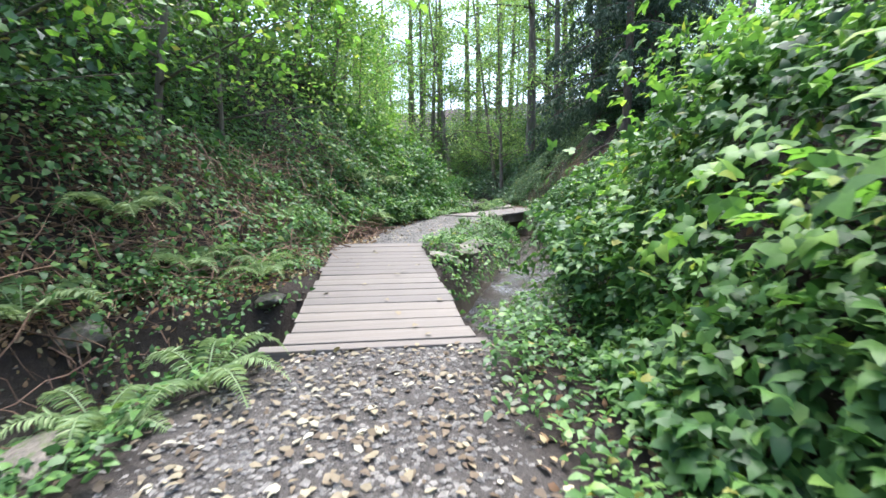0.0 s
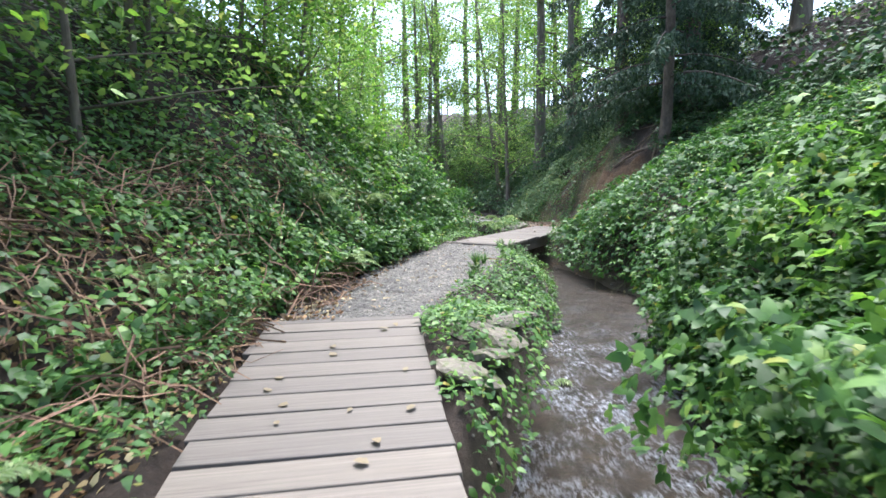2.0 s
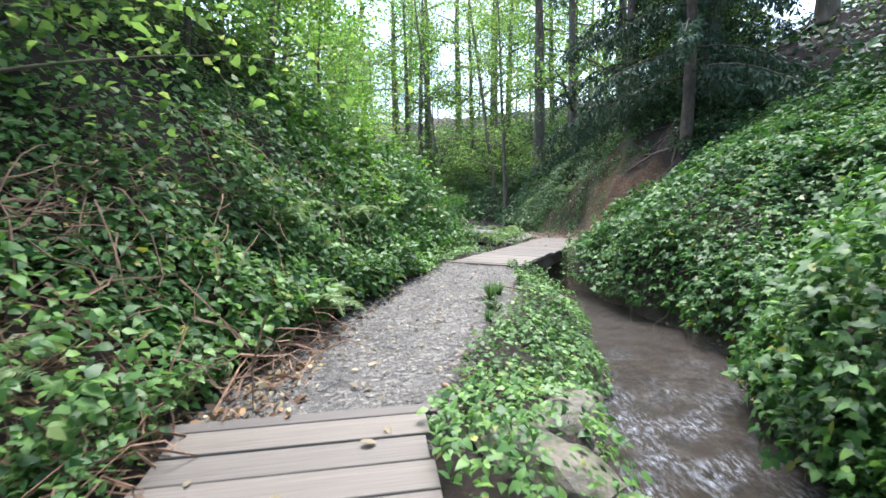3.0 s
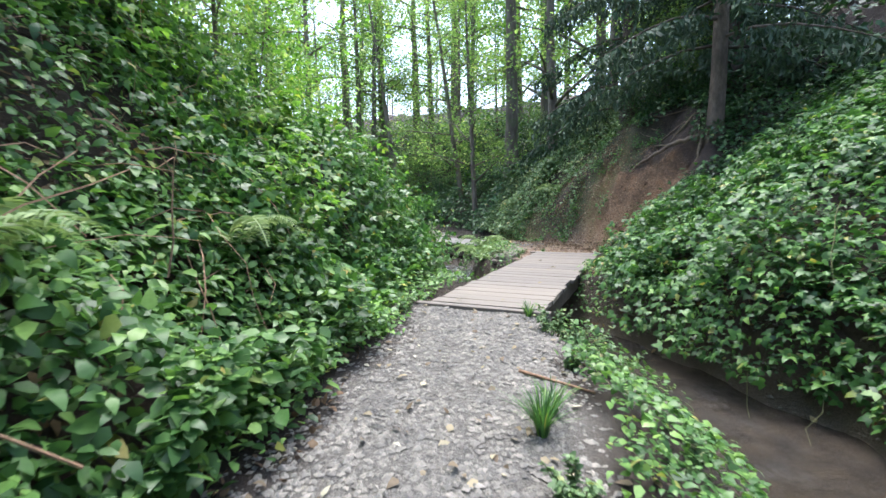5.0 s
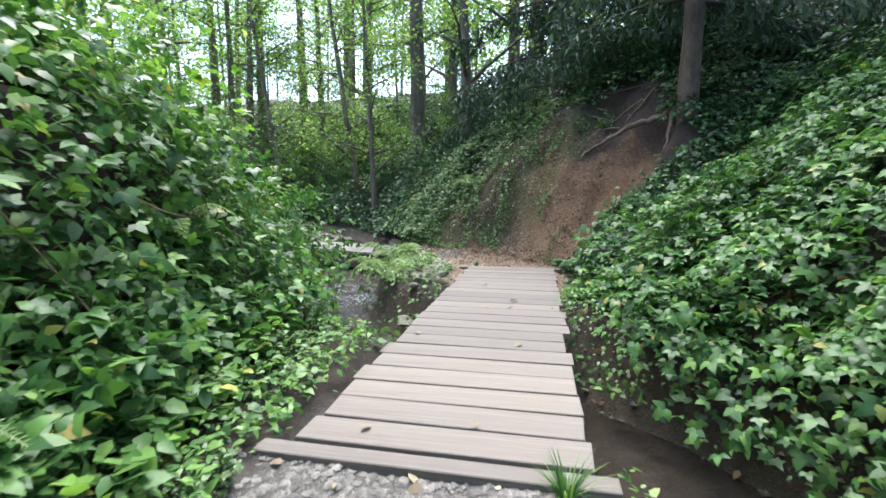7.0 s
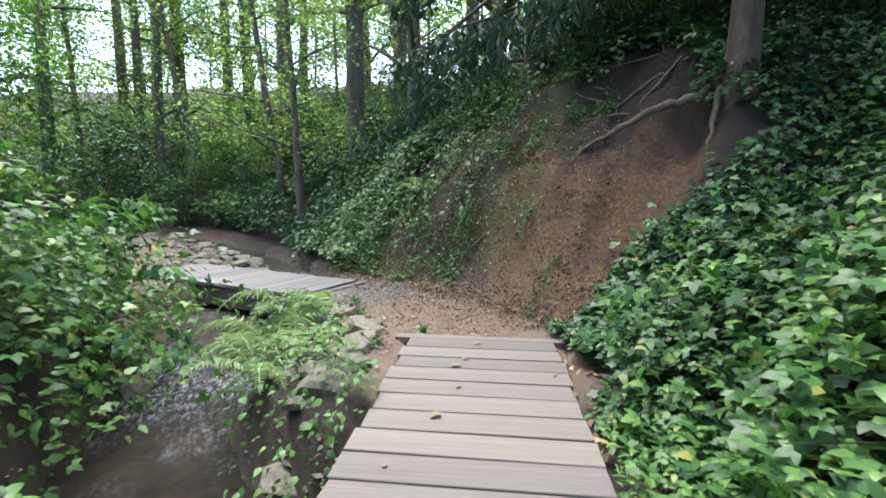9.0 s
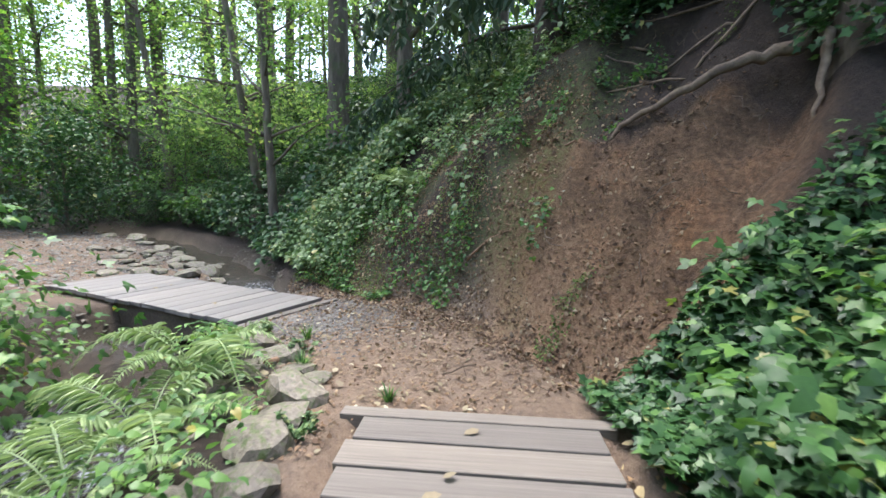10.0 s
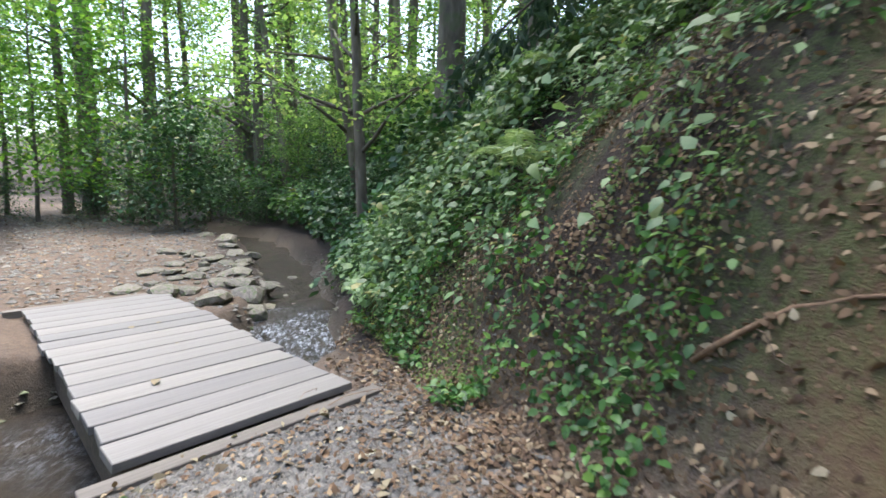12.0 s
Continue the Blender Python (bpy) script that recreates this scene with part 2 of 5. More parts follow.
def line_dist(x, y, pts):
    """Distance to a polyline and the fraction-weighted extra value (third column) there."""
    best, val = np.full(np.shape(x), 1e9), np.zeros(np.shape(x))
    for (ax, ay, av), (bx, by, bv) in zip(pts[:-1], pts[1:]):
        dx, dy = bx - ax, by - ay
        u = np.clip(((x - ax) * dx + (y - ay) * dy) / (dx * dx + dy * dy), 0, 1)
        d = np.hypot(x - ax - u * dx, y - ay - u * dy)
        near = d < best
        best, val = np.where(near, d, best), np.where(near, av + u * (bv - av), val)
    return best, val


def sstep(a, b, v):
    u = np.clip((v - a) / (b - a), 0, 1)
    return u * u * (3 - 2 * u)


# ---- plan: path, stream and banks (x, y, z or half width) ----
PATH_A = [(-0.4, -30, -0.3), (-0.45, -8, 0.0), (-0.45, 0, 0.08), (-0.4, 2.9, 0.17)]
PATH_B = [(-0.92, 6.45, 0.34), (-0.6, 7.9, 0.37), (-0.08, 9.3, 0.40), (0.35, 10.5, 0.42), (0.64, 11.6, 0.44)]
PATH_C = [(3.0, 15.35, 0.46), (3.15, 16.3, 0.44), (3.25, 17.2, 0.43), (2.9, 18.0, 0.41), (2.5, 18.6, 0.36)]
PATH_D = [(0.55, 21.0, 0.36), (-0.4, 22.6, 0.42), (-1.6, 26, 0.48), (-4, 30, 0.55), (-9, 36, 0.7), (-22, 48, 1.2), (-60, 70, 3)]
STREAM = [(-4.5, -40, -1.6), (-3.2, -8, -0.75), (-2.75, -1.0, -0.55), (-2.5, 0.8, -0.52), (-2.3, 1.8, -0.49), (-1.9, 2.75, -0.46), (-1.2, 3.3, -0.43), (-0.2, 3.75, -0.39), (0.52, 4.4, -0.35), (0.9, 5.35, -0.3), (1.22, 6.4, -0.24), (1.8, 7.8, -0.21),
          (2.15, 9.0, -0.2), (2.22, 10.3, -0.2), (2.12, 11.5, -0.19), (1.7, 13.0, -0.18), (0.95, 14.4, -0.17), (0.72, 15.4, -0.16), (0.85, 16.5, -0.14), (1.05, 17.2, -0.03), (1.28, 18.3, 0.0), (1.6, 19.3, 0.01),
          (2.3, 20.5, 0.06), (2.3, 21.3, 0.18), (2.1, 22.4, 0.2), (1.7, 24, 0.22), (1.1, 26, 0.24), (0.2, 28.2, 0.26), (-2.5, 31, 0.35), (-8, 38, 0.5), (-30, 60, 1.5)]
FOOT_R = [(-30, 1.0), (2, 0.95), (3.4, 1.16), (5, 1.72), (6.5, 2.15), (8, 2.7), (10, 2.75), (11.5, 2.7), (13, 2.85), (14.5, 3.5), (16, 4.13), (17, 3.93), (18, 3.65), (19, 3.36), (20.5, 2.95), (22, 2.8), (25, 2.5), (28, 1.6), (32, -0.5), (40, -6), (60, -25), (90, -55)]
FOOT_L = [(-30, -4.2), (0, -3.8), (2.0, -3.4), (3.0, -2.9), (4, -2.35), (5, -1.95), (6.3, -1.75), (8, -1.3), (10, -0.95), (12, -0.68), (13, -0.3), (14, 0.06), (15.5, 0.26), (16.5, 0.34), (17.6, 0.28), (18.8, 0.0), (20, -0.6), (21.5, -2.0), (24, -4.5), (28, -8), (34, -14), (44, -26), (60, -50), (90, -90)]
ERODED = [(4.9, 16.0, 0), (5.0, 16.25, 0), (5.0, 16.5, 0), (4.8, 16.75, 0)]


DECKS = [(-0.40, 2.86, -0.915, 6.52, 0.68), (0.62, 11.52, 3.04, 15.42, 0.66), (2.50, 18.46, 0.47, 21.14, 0.66)]
DECK_TOPS = [(0.19, 0.36), (0.475, 0.49), (0.405, 0.41)]


def curve_x(y, pts):
    return np.interp(y, [p[0] for p in pts], [p[1] for p in pts])


def height(x, y):
    """Ground height and the zone weights: path gravel, bare clay, stream bed."""
    x, y = np.asarray(x, float), np.asarray(y, float)
    base = np.interp(y, [-30, 0, 2.8, 6.5, 9, 12, 16, 20, 26, 36, 48, 70], [-0.3, 0.06, 0.15, 0.33, 0.39, 0.43, 0.44, 0.38, 0.46, 0.7, 1.2, 3])
    dr, dl = x - curve_x(y, FOOT_R), curve_x(y, FOOT_L) - x
    steep = np.interp(y, [2, 5, 7.5, 13, 14.5, 15.2, 17, 21, 26, 34], [1.25, 1.1, 0.75, 0.66, 0.62, 1.2, 1.4, 1.15, 0.85, 0.6])
    rise_r = np.where(dr > 0, steep * np.minimum(dr, 1.9) + 0.62 * np.clip(dr - 1.9, 0, 5) + 0.28 * np.clip(dr - 6.9, 0, 14) + 0.05 * np.clip(dr - 20, 0, 200), 0)
    cut = sstep(15.5, 16.1, y) * (1 - sstep(18.2, 19.4, y))
    face = 1.85 * np.clip(dr, 0, 0.85) + 1.15 * np.clip(dr - 0.85, 0, 1.05) + 0.62 * np.clip(dr - 1.9, 0, 5) + 0.28 * np.clip(dr - 6.9, 0, 14) + 0.05 * np.clip(dr - 20, 0, 200)
    rise_r = rise_r * (1 - cut) + face * cut
    steep_l = np.interp(y, [0, 5, 8, 10, 12, 13.3, 15, 17, 26], [0.85, 0.95, 0.95, 1.1, 1.35, 1.0, 0.5, 0.3, 0.3])
    rise_l = np.where(dl > 0, steep_l * np.minimum(dl, 2.4) + 0.7 * np.clip(dl - 2.4, 0, 5) + 0.22 * np.clip(dl - 7.4, 0, 14) + 0.05 * np.clip(dl - 20, 0, 200), 0)
    thicket = np.interp(y, [10.8, 12.6, 13.8, 15.0, 16.2, 17.6, 18.6], [0, 1, 0.85, 0.5, 0.36, 0.15, 0])
    rise_l = np.maximum(rise_l, thicket * np.where(dl > 0, 2.6 * np.minimum(dl, 0.6) + 0.35 * np.clip(dl - 0.6, 0, 3), 0))
    z = base + rise_r + rise_l
    bump = sstep(0.0, 1.2, np.maximum(dr, dl))
    z += bump * (0.5 * (vnoise(x, y, 1.7, 1) - 0.5) + 0.22 * (vnoise(x, y, 0.6, 2) - 0.5)) + 0.05 * (vnoise(x, y, 0.45, 3) - 0.5) + 0.02 * (vnoise(x, y, 0.13, 4) - 0.5)
    z += sstep(0.1, 0.8, dr) * (1 - sstep(6.5, 8.0, y)) * (0.75 * (vnoise(x, y, 0.85, 16) - 0.5) + 0.3 * (vnoise(x, y, 0.4, 17) - 0.5))
    clay = np.zeros_like(z)
    de, _ = line_dist(x, y, ERODED)
    clay = np.maximum(clay, 1 - sstep(0.74, 1.02, de + 0.5 * (vnoise(x, y, 0.5, 9) - 0.5)))
    z -= clay * (0.2 + 0.34 * (vnoise(x, y, 0.38, 5) - 0.5) + 0.24 * (vnoise(x, y, 0.19, 15) - 0.5) + 0.12 * (vnoise(x, y, 0.1, 18) - 0.5))
    ledge = np.exp(-((dr - 0.72 - 0.35 * (vnoise(x, y, 0.5, 19) - 0.5)) / 0.16) ** 2) * sstep(15.9, 16.6, y) * (1 - sstep(17.9, 18.6, y))
    z += ledge * (0.16 * vnoise(x, y, 0.24, 20) - 0.02)
    grav = np.zeros_like(z)
    for pts, half in ((PATH_A, 0.62), (PATH_B, 0.52), (PATH_C, 0.82), (PATH_D, 1.25)):
        d, zp = line_dist(x, y, pts)
        w = 1 - sstep(half * 0.8, half * 1.5, d + 0.3 * (vnoise(x, y, 0.4, 6) - 0.5))
        z = z * (1 - w) + (zp + 0.02 * (vnoise(x, y, 0.2, 7) - 0.5) + 0.012 * (vnoise(x, y, 0.07, 8) - 0.5)) * w
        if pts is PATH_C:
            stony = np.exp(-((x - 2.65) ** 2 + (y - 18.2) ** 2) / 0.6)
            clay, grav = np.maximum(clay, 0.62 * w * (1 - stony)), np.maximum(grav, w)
        elif pts is PATH_D:
            grav, clay = np.maximum(grav, 0.6 * w), np.maximum(clay, 0.45 * w)
        else:
            grav = np.maximum(grav, w * (0.55 if pts is PATH_A else 1.0))
    clay = np.maximum(clay, (1 - sstep(0.2, 1.0, np.abs(dr - 0.45))) * sstep(15.6, 16.6, y) * (1 - sstep(16.6, 17.5, y)) * 0.9)
    d, zw = line_dist(x, y, STREAM)
    half = np.interp(y, [2, 3.5, 5, 7, 9, 11, 14, 16, 18, 19.5, 21, 22, 26], [0.62, 0.75, 0.8, 0.84, 0.86, 0.72, 0.8, 0.66, 0.78, 0.9, 0.48, 0.38, 0.45])
    shelf = (1 - sstep(half * 0.7, half * 0.7 + 0.85, d)) * sstep(6.6, 7.6, y) * (1 - sstep(12.0, 12.8, y)) * (dl < 0) * (dr < -0.9)
    z -= 0.34 * shelf * (1 - grav)
    edge = d + 0.28 * (vnoise(x, y, 0.55, 11) - 0.5)
    w = 1 - sstep(half * 0.72, half * 0.72 + 0.27, edge)
    z = np.where(z > zw - 0.13, z * (1 - w) + (zw - 0.13 + 0.08 * (vnoise(x, y, 0.25, 12) - 0.5)) * w, z)
    for (ax, ay, bx, by, _), (za, zb) in zip(DECKS, DECK_TOPS):
        ln = math.hypot(bx - ax, by - ay)
        u, v = ((x - ax) * (bx - ax) + (y - ay) * (by - ay)) / ln, ((x - ax) * (by - ay) - (y - ay) * (bx - ax)) / ln
        inside = (np.abs(v) < 0.66) & (u > 0.0) & (u < ln)
        z = np.where(inside, np.minimum(z, za + (zb - za) * u / ln - 0.085), z)
    return z, grav * (1 - w), clay * (1 - w), w


def spread(lo, hi, fine_lo, fine_hi, step, grow=1.22):
    mid = list(np.arange(fine_lo, fine_hi, step))
    out, s = [fine_hi], step
    while out[-1] < hi:
        s *= grow
        out.append(out[-1] + s)
    low, s = [fine_lo - step], step
    while low[-1] > lo:
        s *= grow
        low.append(low[-1] - s)
    return np.array(low[::-1] + mid + out)


# ---- ground: one sheet ----
gx, gy = spread(-900, 900, -4.6, 7.4, 0.075), spread(-900, 900, -0.5, 25.0, 0.085)
X, Y = np.meshgrid(gx, gy)
Z, ZG, ZC, ZS = height(X, Y)
nx, ny = len(gx), len(gy)
idx = np.arange(nx * ny).reshape(ny, nx)
quads = np.stack([idx[:-1, :-1], idx[:-1, 1:], idx[1:, 1:], idx[1:, :-1]], -1).reshape(-1, 4)
me = array_mesh("ground", np.stack([X, Y, Z], -1).reshape(-1, 3), quads, M_SOIL, True)
att = me.color_attributes.new("zone", "FLOAT_COLOR", "POINT")
DR = X - curve_x(Y, FOOT_R)
humus = sstep(-0.1, 0.14, X - 5.0 - 0.56 * np.clip(16.6 - Y, 0, 2) + 0.4 * (vnoise(X, Y, 0.4, 14) - 0.5))
mossy = np.exp(-((X - 1.98) ** 2 + (Y - 17.85) ** 2) / 0.08) + sstep(0.36, 0.58, vnoise(X, Y, 0.55, 71)) * sstep(-0.1, 0.25, DR) * (1 - sstep(1.3, 2.0, DR)) * sstep(16.3, 17.0, Y) * (1 - sstep(20, 21.5, Y))
# first weight is raised along the bank's foot, where brighter light is painted in
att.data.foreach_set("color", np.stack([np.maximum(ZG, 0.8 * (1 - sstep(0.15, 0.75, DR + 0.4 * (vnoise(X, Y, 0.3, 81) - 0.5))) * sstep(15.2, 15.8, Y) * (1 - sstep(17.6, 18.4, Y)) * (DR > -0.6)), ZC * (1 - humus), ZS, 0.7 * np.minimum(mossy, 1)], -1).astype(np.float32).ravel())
tagged(new("ground", me), "dark forest soil with gravel path and bare clay bank", "ground", kind="structure")


def ground_z(x, y):
    return height(np.atleast_1d(x), np.atleast_1d(y))[0]


def ground_normal(x, y, e=0.12):
    a, b = ground_z(x + e, y) - ground_z(x - e, y), ground_z(x, y + e) - ground_z(x, y - e)
    n = np.stack([-a / (2 * e), -b / (2 * e), np.ones_like(a)], -1)
    return n / np.linalg.norm(n, axis=1, keepdims=True)


# ---- water ----
def dense(pts, step):
    out = []
    for a, b in zip(pts[:-1], pts[1:]):
        k = max(1, int(math.dist(a[:2], b[:2]) / step))
        out += [[a[i] + (b[i] - a[i]) * j / k for i in range(3)] for j in range(k)]
    return np.array(out + [list(pts[-1])])


line = dense(STREAM, 0.09)
for _ in range(30):
    line[1:-1] = 0.5 * line[1:-1] + 0.25 * (line[:-2] + line[2:])
tang = np.gradient(line[:, :2], axis=0)
tang /= np.linalg.norm(tang, axis=1, keepdims=True)
side = np.stack([tang[:, 1], -tang[:, 0]], -1)
cols = np.linspace(-1.25, 1.25, 26)
wv = np.zeros((len(line), len(cols), 3))
wv[..., :2] = line[:, None, :2] + side[:, None, :] * cols[None, :, None]
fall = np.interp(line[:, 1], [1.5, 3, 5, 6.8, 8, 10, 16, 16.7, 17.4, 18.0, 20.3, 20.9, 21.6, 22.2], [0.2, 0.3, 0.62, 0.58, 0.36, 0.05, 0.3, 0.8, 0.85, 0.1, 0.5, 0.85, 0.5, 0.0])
wv[..., 2] = line[:, None, 2] + (0.4 + fall[:, None]) * 0.035 * (vnoise(wv[..., 0], wv[..., 1], 0.22, 21) - 0.5) + 0.02 * (vnoise(wv[..., 0], wv[..., 1], 0.09, 22) - 0.5)
wi = np.arange(wv.shape[0] * wv.shape[1]).reshape(wv.shape[:2])
wq = np.stack([wi[:-1, :-1], wi[:-1, 1:], wi[1:, 1:], wi[1:, :-1]], -1).reshape(-1, 4)
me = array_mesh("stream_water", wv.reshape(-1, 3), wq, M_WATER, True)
# where the water carries foam and painted-in sky glints
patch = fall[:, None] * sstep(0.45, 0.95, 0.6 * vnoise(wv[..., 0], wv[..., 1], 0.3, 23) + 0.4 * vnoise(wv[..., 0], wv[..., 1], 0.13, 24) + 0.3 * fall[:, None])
att = me.color_attributes.new("foam_glints", "FLOAT_COLOR", "POINT")
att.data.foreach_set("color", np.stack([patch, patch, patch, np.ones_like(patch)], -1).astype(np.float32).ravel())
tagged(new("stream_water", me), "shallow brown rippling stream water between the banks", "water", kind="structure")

# ---- leaves ----
LEAF_OVAL = (np.array([(0, 0, 0), (-0.33, 0.3, 0.06), (-0.24, 0.74, 0.03), (0, 1, -0.08), (0.24, 0.74, 0.03), (0.33, 0.3, 0.06), (0, 0.5, 0)]), np.array([(0, 6, 1), (1, 6, 2), (2, 6, 3), (6, 0, 5), (6, 5, 4), (6, 4, 3)]))
IVY_RIM = [(0, 0.08, 0), (-0.34, -0.02, 0.04), (-0.33, 0.24, 0.02), (-0.52, 0.42, 0.05), (-0.2, 0.56, 0.02), (0, 1, -0.07), (0.2, 0.56, 0.02), (0.52, 0.42, 0.05), (0.33, 0.24, 0.02), (0.34, -0.02, 0.04)]
LEAF_IVY = (np.array(IVY_RIM + [(0, 0.42, -0.01)]), np.array([(k, 10, (k + 1) % 10) for k in range(10)]))
LEAF_MID = (np.array([(0, 0, 0), (-0.34, 0.42, 0.08), (0, 1, -0.08), (0.34, 0.42, 0.08), (0, 0.45, 0)]), np.array([(0, 4, 1), (1, 4, 2), (4, 0, 3), (4, 3, 2)]))
LEAF_FAR = (np.array([(0, 0, 0), (-0.36, 0.45, 0.07), (0, 1, -0.05), (0.36, 0.45, 0.07)]), np.array([(0, 2, 1), (0, 3, 2)]))


LEAF_FLAT = (np.array([(0, 0, 0), (-0.3, 0.26, 0.06), (-0.2, 0.66, 0.04), (0, 1, -0.09), (0.2, 0.66, 0.04), (0.3, 0.26, 0.06)]), np.array([(0, 5, 1), (1, 5, 4), (1, 4, 2), (2, 4, 3)]))


def three_leaflets():
    """A bramble leaf: one end leaflet and a pair at its foot."""
    rim, tri = LEAF_FLAT
    vs, fs = [], []
    for ang, ln, foot in ((0, 0.66, 0.34), (1.15, 0.56, 0.3), (-1.15, 0.56, 0.3)):
        c, q = math.cos(ang), math.sin(ang)
        fs.append(tri + 6 * len(vs))
        vs.append(np.stack([ln * (1.05 * rim[:, 0] * c - rim[:, 1] * q), foot + ln * (1.05 * rim[:, 0] * q + rim[:, 1] * c), rim[:, 2] * ln], -1))
    return np.concatenate(vs), np.concatenate(fs)


LEAF_THREE = three_leaflets()


def leaf_arrays(pos, nrm, size, template, toward=None, wild=0.55, rng=RNG):
    """Vertices and triangles of leaves that stand at pos and face roughly along nrm."""
    n = len(pos)
    tv, tf = template
    nn = nrm + wild * rng.normal(size=(n, 3))
    nn /= np.linalg.norm(nn, axis=1, keepdims=True)
    d = rng.normal(size=(n, 3)) if toward is None else toward + 0.8 * rng.normal(size=(n, 3))
    d -= nn * np.sum(d * nn, 1, keepdims=True)
    d /= np.linalg.norm(d, axis=1, keepdims=True) + 1e-9
    s = np.cross(d, nn)
    size = np.asarray(size)[:, None, None]
    v = pos[:, None, :] + size * (tv[None, :, 0:1] * s[:, None, :] + tv[None, :, 1:2] * d[:, None, :] + tv[None, :, 2:3] * nn[:, None, :] * rng.uniform(0.2, 2.2, (n, 1, 1)))
    f = tf[None] + (np.arange(n) * len(tv))[:, None, None]
    return v.reshape(-1, 3), f.reshape(-1, 3)


def join(chunks):
    vs, fs, k = [], [], 0
    for v, f in chunks:
        vs.append(v)
        fs.append(f + k)
        k += len(v)
    return np.concatenate(vs), np.concatenate(fs)


def sample_ground(n, x0, x1, y0, y1, keep, rng=RNG):
    """n points on the ground where keep(x, y) is likely."""
    px, py = np.zeros(0), np.zeros(0)
    while len(px) < n:
        x, y = rng.uniform(x0, x1, n), rng.uniform(y0, y1, n)
        ok = rng.uniform(size=n) < keep(x, y)
        px, py = np.append(px, x[ok]), np.append(py, y[ok])
    return px[:n], py[:n]


def off_rect(x, y, ax, ay, bx, by, half, ends):
    """1 outside a deck's outline, 0 inside it."""
    ln = math.hypot(bx - ax, by - ay)
    u, w = ((x - ax) * (bx - ax) + (y - ay) * (by - ay)) / ln, ((x - ax) * (by - ay) - (y - ay) * (bx - ax)) / ln
    return 1.0 - ((np.abs(w) < half) & (u > -ends) & (u < ln + ends))


def plant_free(x, y):
    """1 where plants may grow: off the path, the clay and the water."""
    _, g, c, s = height(x, y)
    free = np.clip(1 - 2.6 * np.maximum(g, c), 0, 1) * (s < 0.62)
    for ax, ay, bx, by, half in DECKS:
        free = free * off_rect(x, y, ax, ay, bx, by, half - 0.04, 0.1)
    return free


def cover(name, label, n, box, keep, size, thick, material, template=LEAF_OVAL, category="plants", wild=0.55, lumpy=1.0, anywhere=False):
    x, y = sample_ground(n, *box, keep if anywhere else (lambda a, b: keep(a, b) * plant_free(a, b)))
    nrm = ground_normal(x, y)
    lay = np.sqrt(RNG.uniform(size=n)) * thick * (0.3 + 1.5 * np.clip(vnoise(x, y, 0.5, 31) * vnoise(x, y, 1.4, 33) * 1.9, 0, 1.15) ** lumpy)
    pos = np.stack([x, y, ground_z(x, y)], -1) + nrm * lay[:, None] + np.array([0, 0, 0.02])
    face = nrm * 0.7 + np.array([0, 0, 0.7])
    down = np.stack([nrm[:, 0], nrm[:, 1], -0.5 * np.ones(n)], -1)
    v, f = leaf_arrays(pos, face, RNG.uniform(size[0], size[1], n), template, down, wild)
    return tagged(new(name, array_mesh(name, v, f, material, True)), label, category, kind="stuff")


def right_of(lo, hi):
    return lambda x, y: ((x - curve_x(y, FOOT_R) > lo) & (x - curve_x(y, FOOT_R) < hi)) * 1.0


def left_of(lo, hi):
    return lambda x, y: ((curve_x(y, FOOT_L) - x > lo) & (curve_x(y, FOOT_L) - x < hi)) * 1.0


def between(x, y):
    return ((x < curve_x(y, FOOT_R) + 0.2) & (x > curve_x(y, FOOT_L) - 0.2)) * (0.45 + 0.55 * sstep(0.3, 0.7, vnoise(x, y, 0.5, 41))) * (1 - 0.75 * np.exp(-((x - 1.7) ** 2 + (y - 16.2) ** 2) / 0.5))


def left_slope(x, y):
    d = curve_x(y, FOOT_L) - x
    bare = (1 - sstep(0.5, 1.3, d)) * sstep(0.2, 1.2, y) * (1 - sstep(6.2, 7.6, y))
    hollow = sstep(0.5, 0.7, vnoise(x, y, 1.1, 43)) * sstep(0.6, 1.2, d)
    return ((d > -0.25) & (d < 4.2)) * (1 - (0.42 + 0.18 * (1 - sstep(3.4, 4.6, y))) * bare) * (1 - 0.8 * hollow)


def ivy_edge(x, y):
    """1 on the ivy's side of the bare bank."""
    return (y < 15.5 - 0.36 * (x - 3.8) + 0.4 * (vnoise(x, y, 0.4, 76) - 0.5)) * 1.0


def ivy_zone(x, y):
    d = x - curve_x(y, FOOT_R)
    return np.maximum(ivy_edge(x, y), (x > 5.55 + 0.5 * (vnoise(x, y, 0.4, 77) - 0.5)) * 1.0) * right_of(-0.3, 4.6)(x, y) * ((x > curve_x(y, FOOT_R) - 0.22) | (y > 13)) * np.maximum(sstep(12.0, 13.6, y), 0.25 + 0.75 * sstep(1.0, 2.4, d))


cover("ivy_cover", "dark glossy ivy leaves covering the stream bank", 56000, (0.5, 8.5, 7.0, 17.5), ivy_zone, (0.04, 0.092), 0.16, M_IVY, LEAF_IVY)
cover("bramble_cover", "green bramble leaves trailing over the stream bank", 26000, (0.5, 7.5, 6.0, 15.2), lambda x, y: right_of(-0.4, 3.8)(x, y) * ((x > curve_x(y, FOOT_R) - 0.22) | (y < 8.5)) * (1 - 0.8 * sstep(12.6, 14.2, y)) * ivy_edge(x, y) * (0.3 + 0.7 * sstep(0.35, 0.6, vnoise(x, y, 1.3, 45))), (0.07, 0.14), 0.3, M_BRAMBLE, LEAF_THREE)
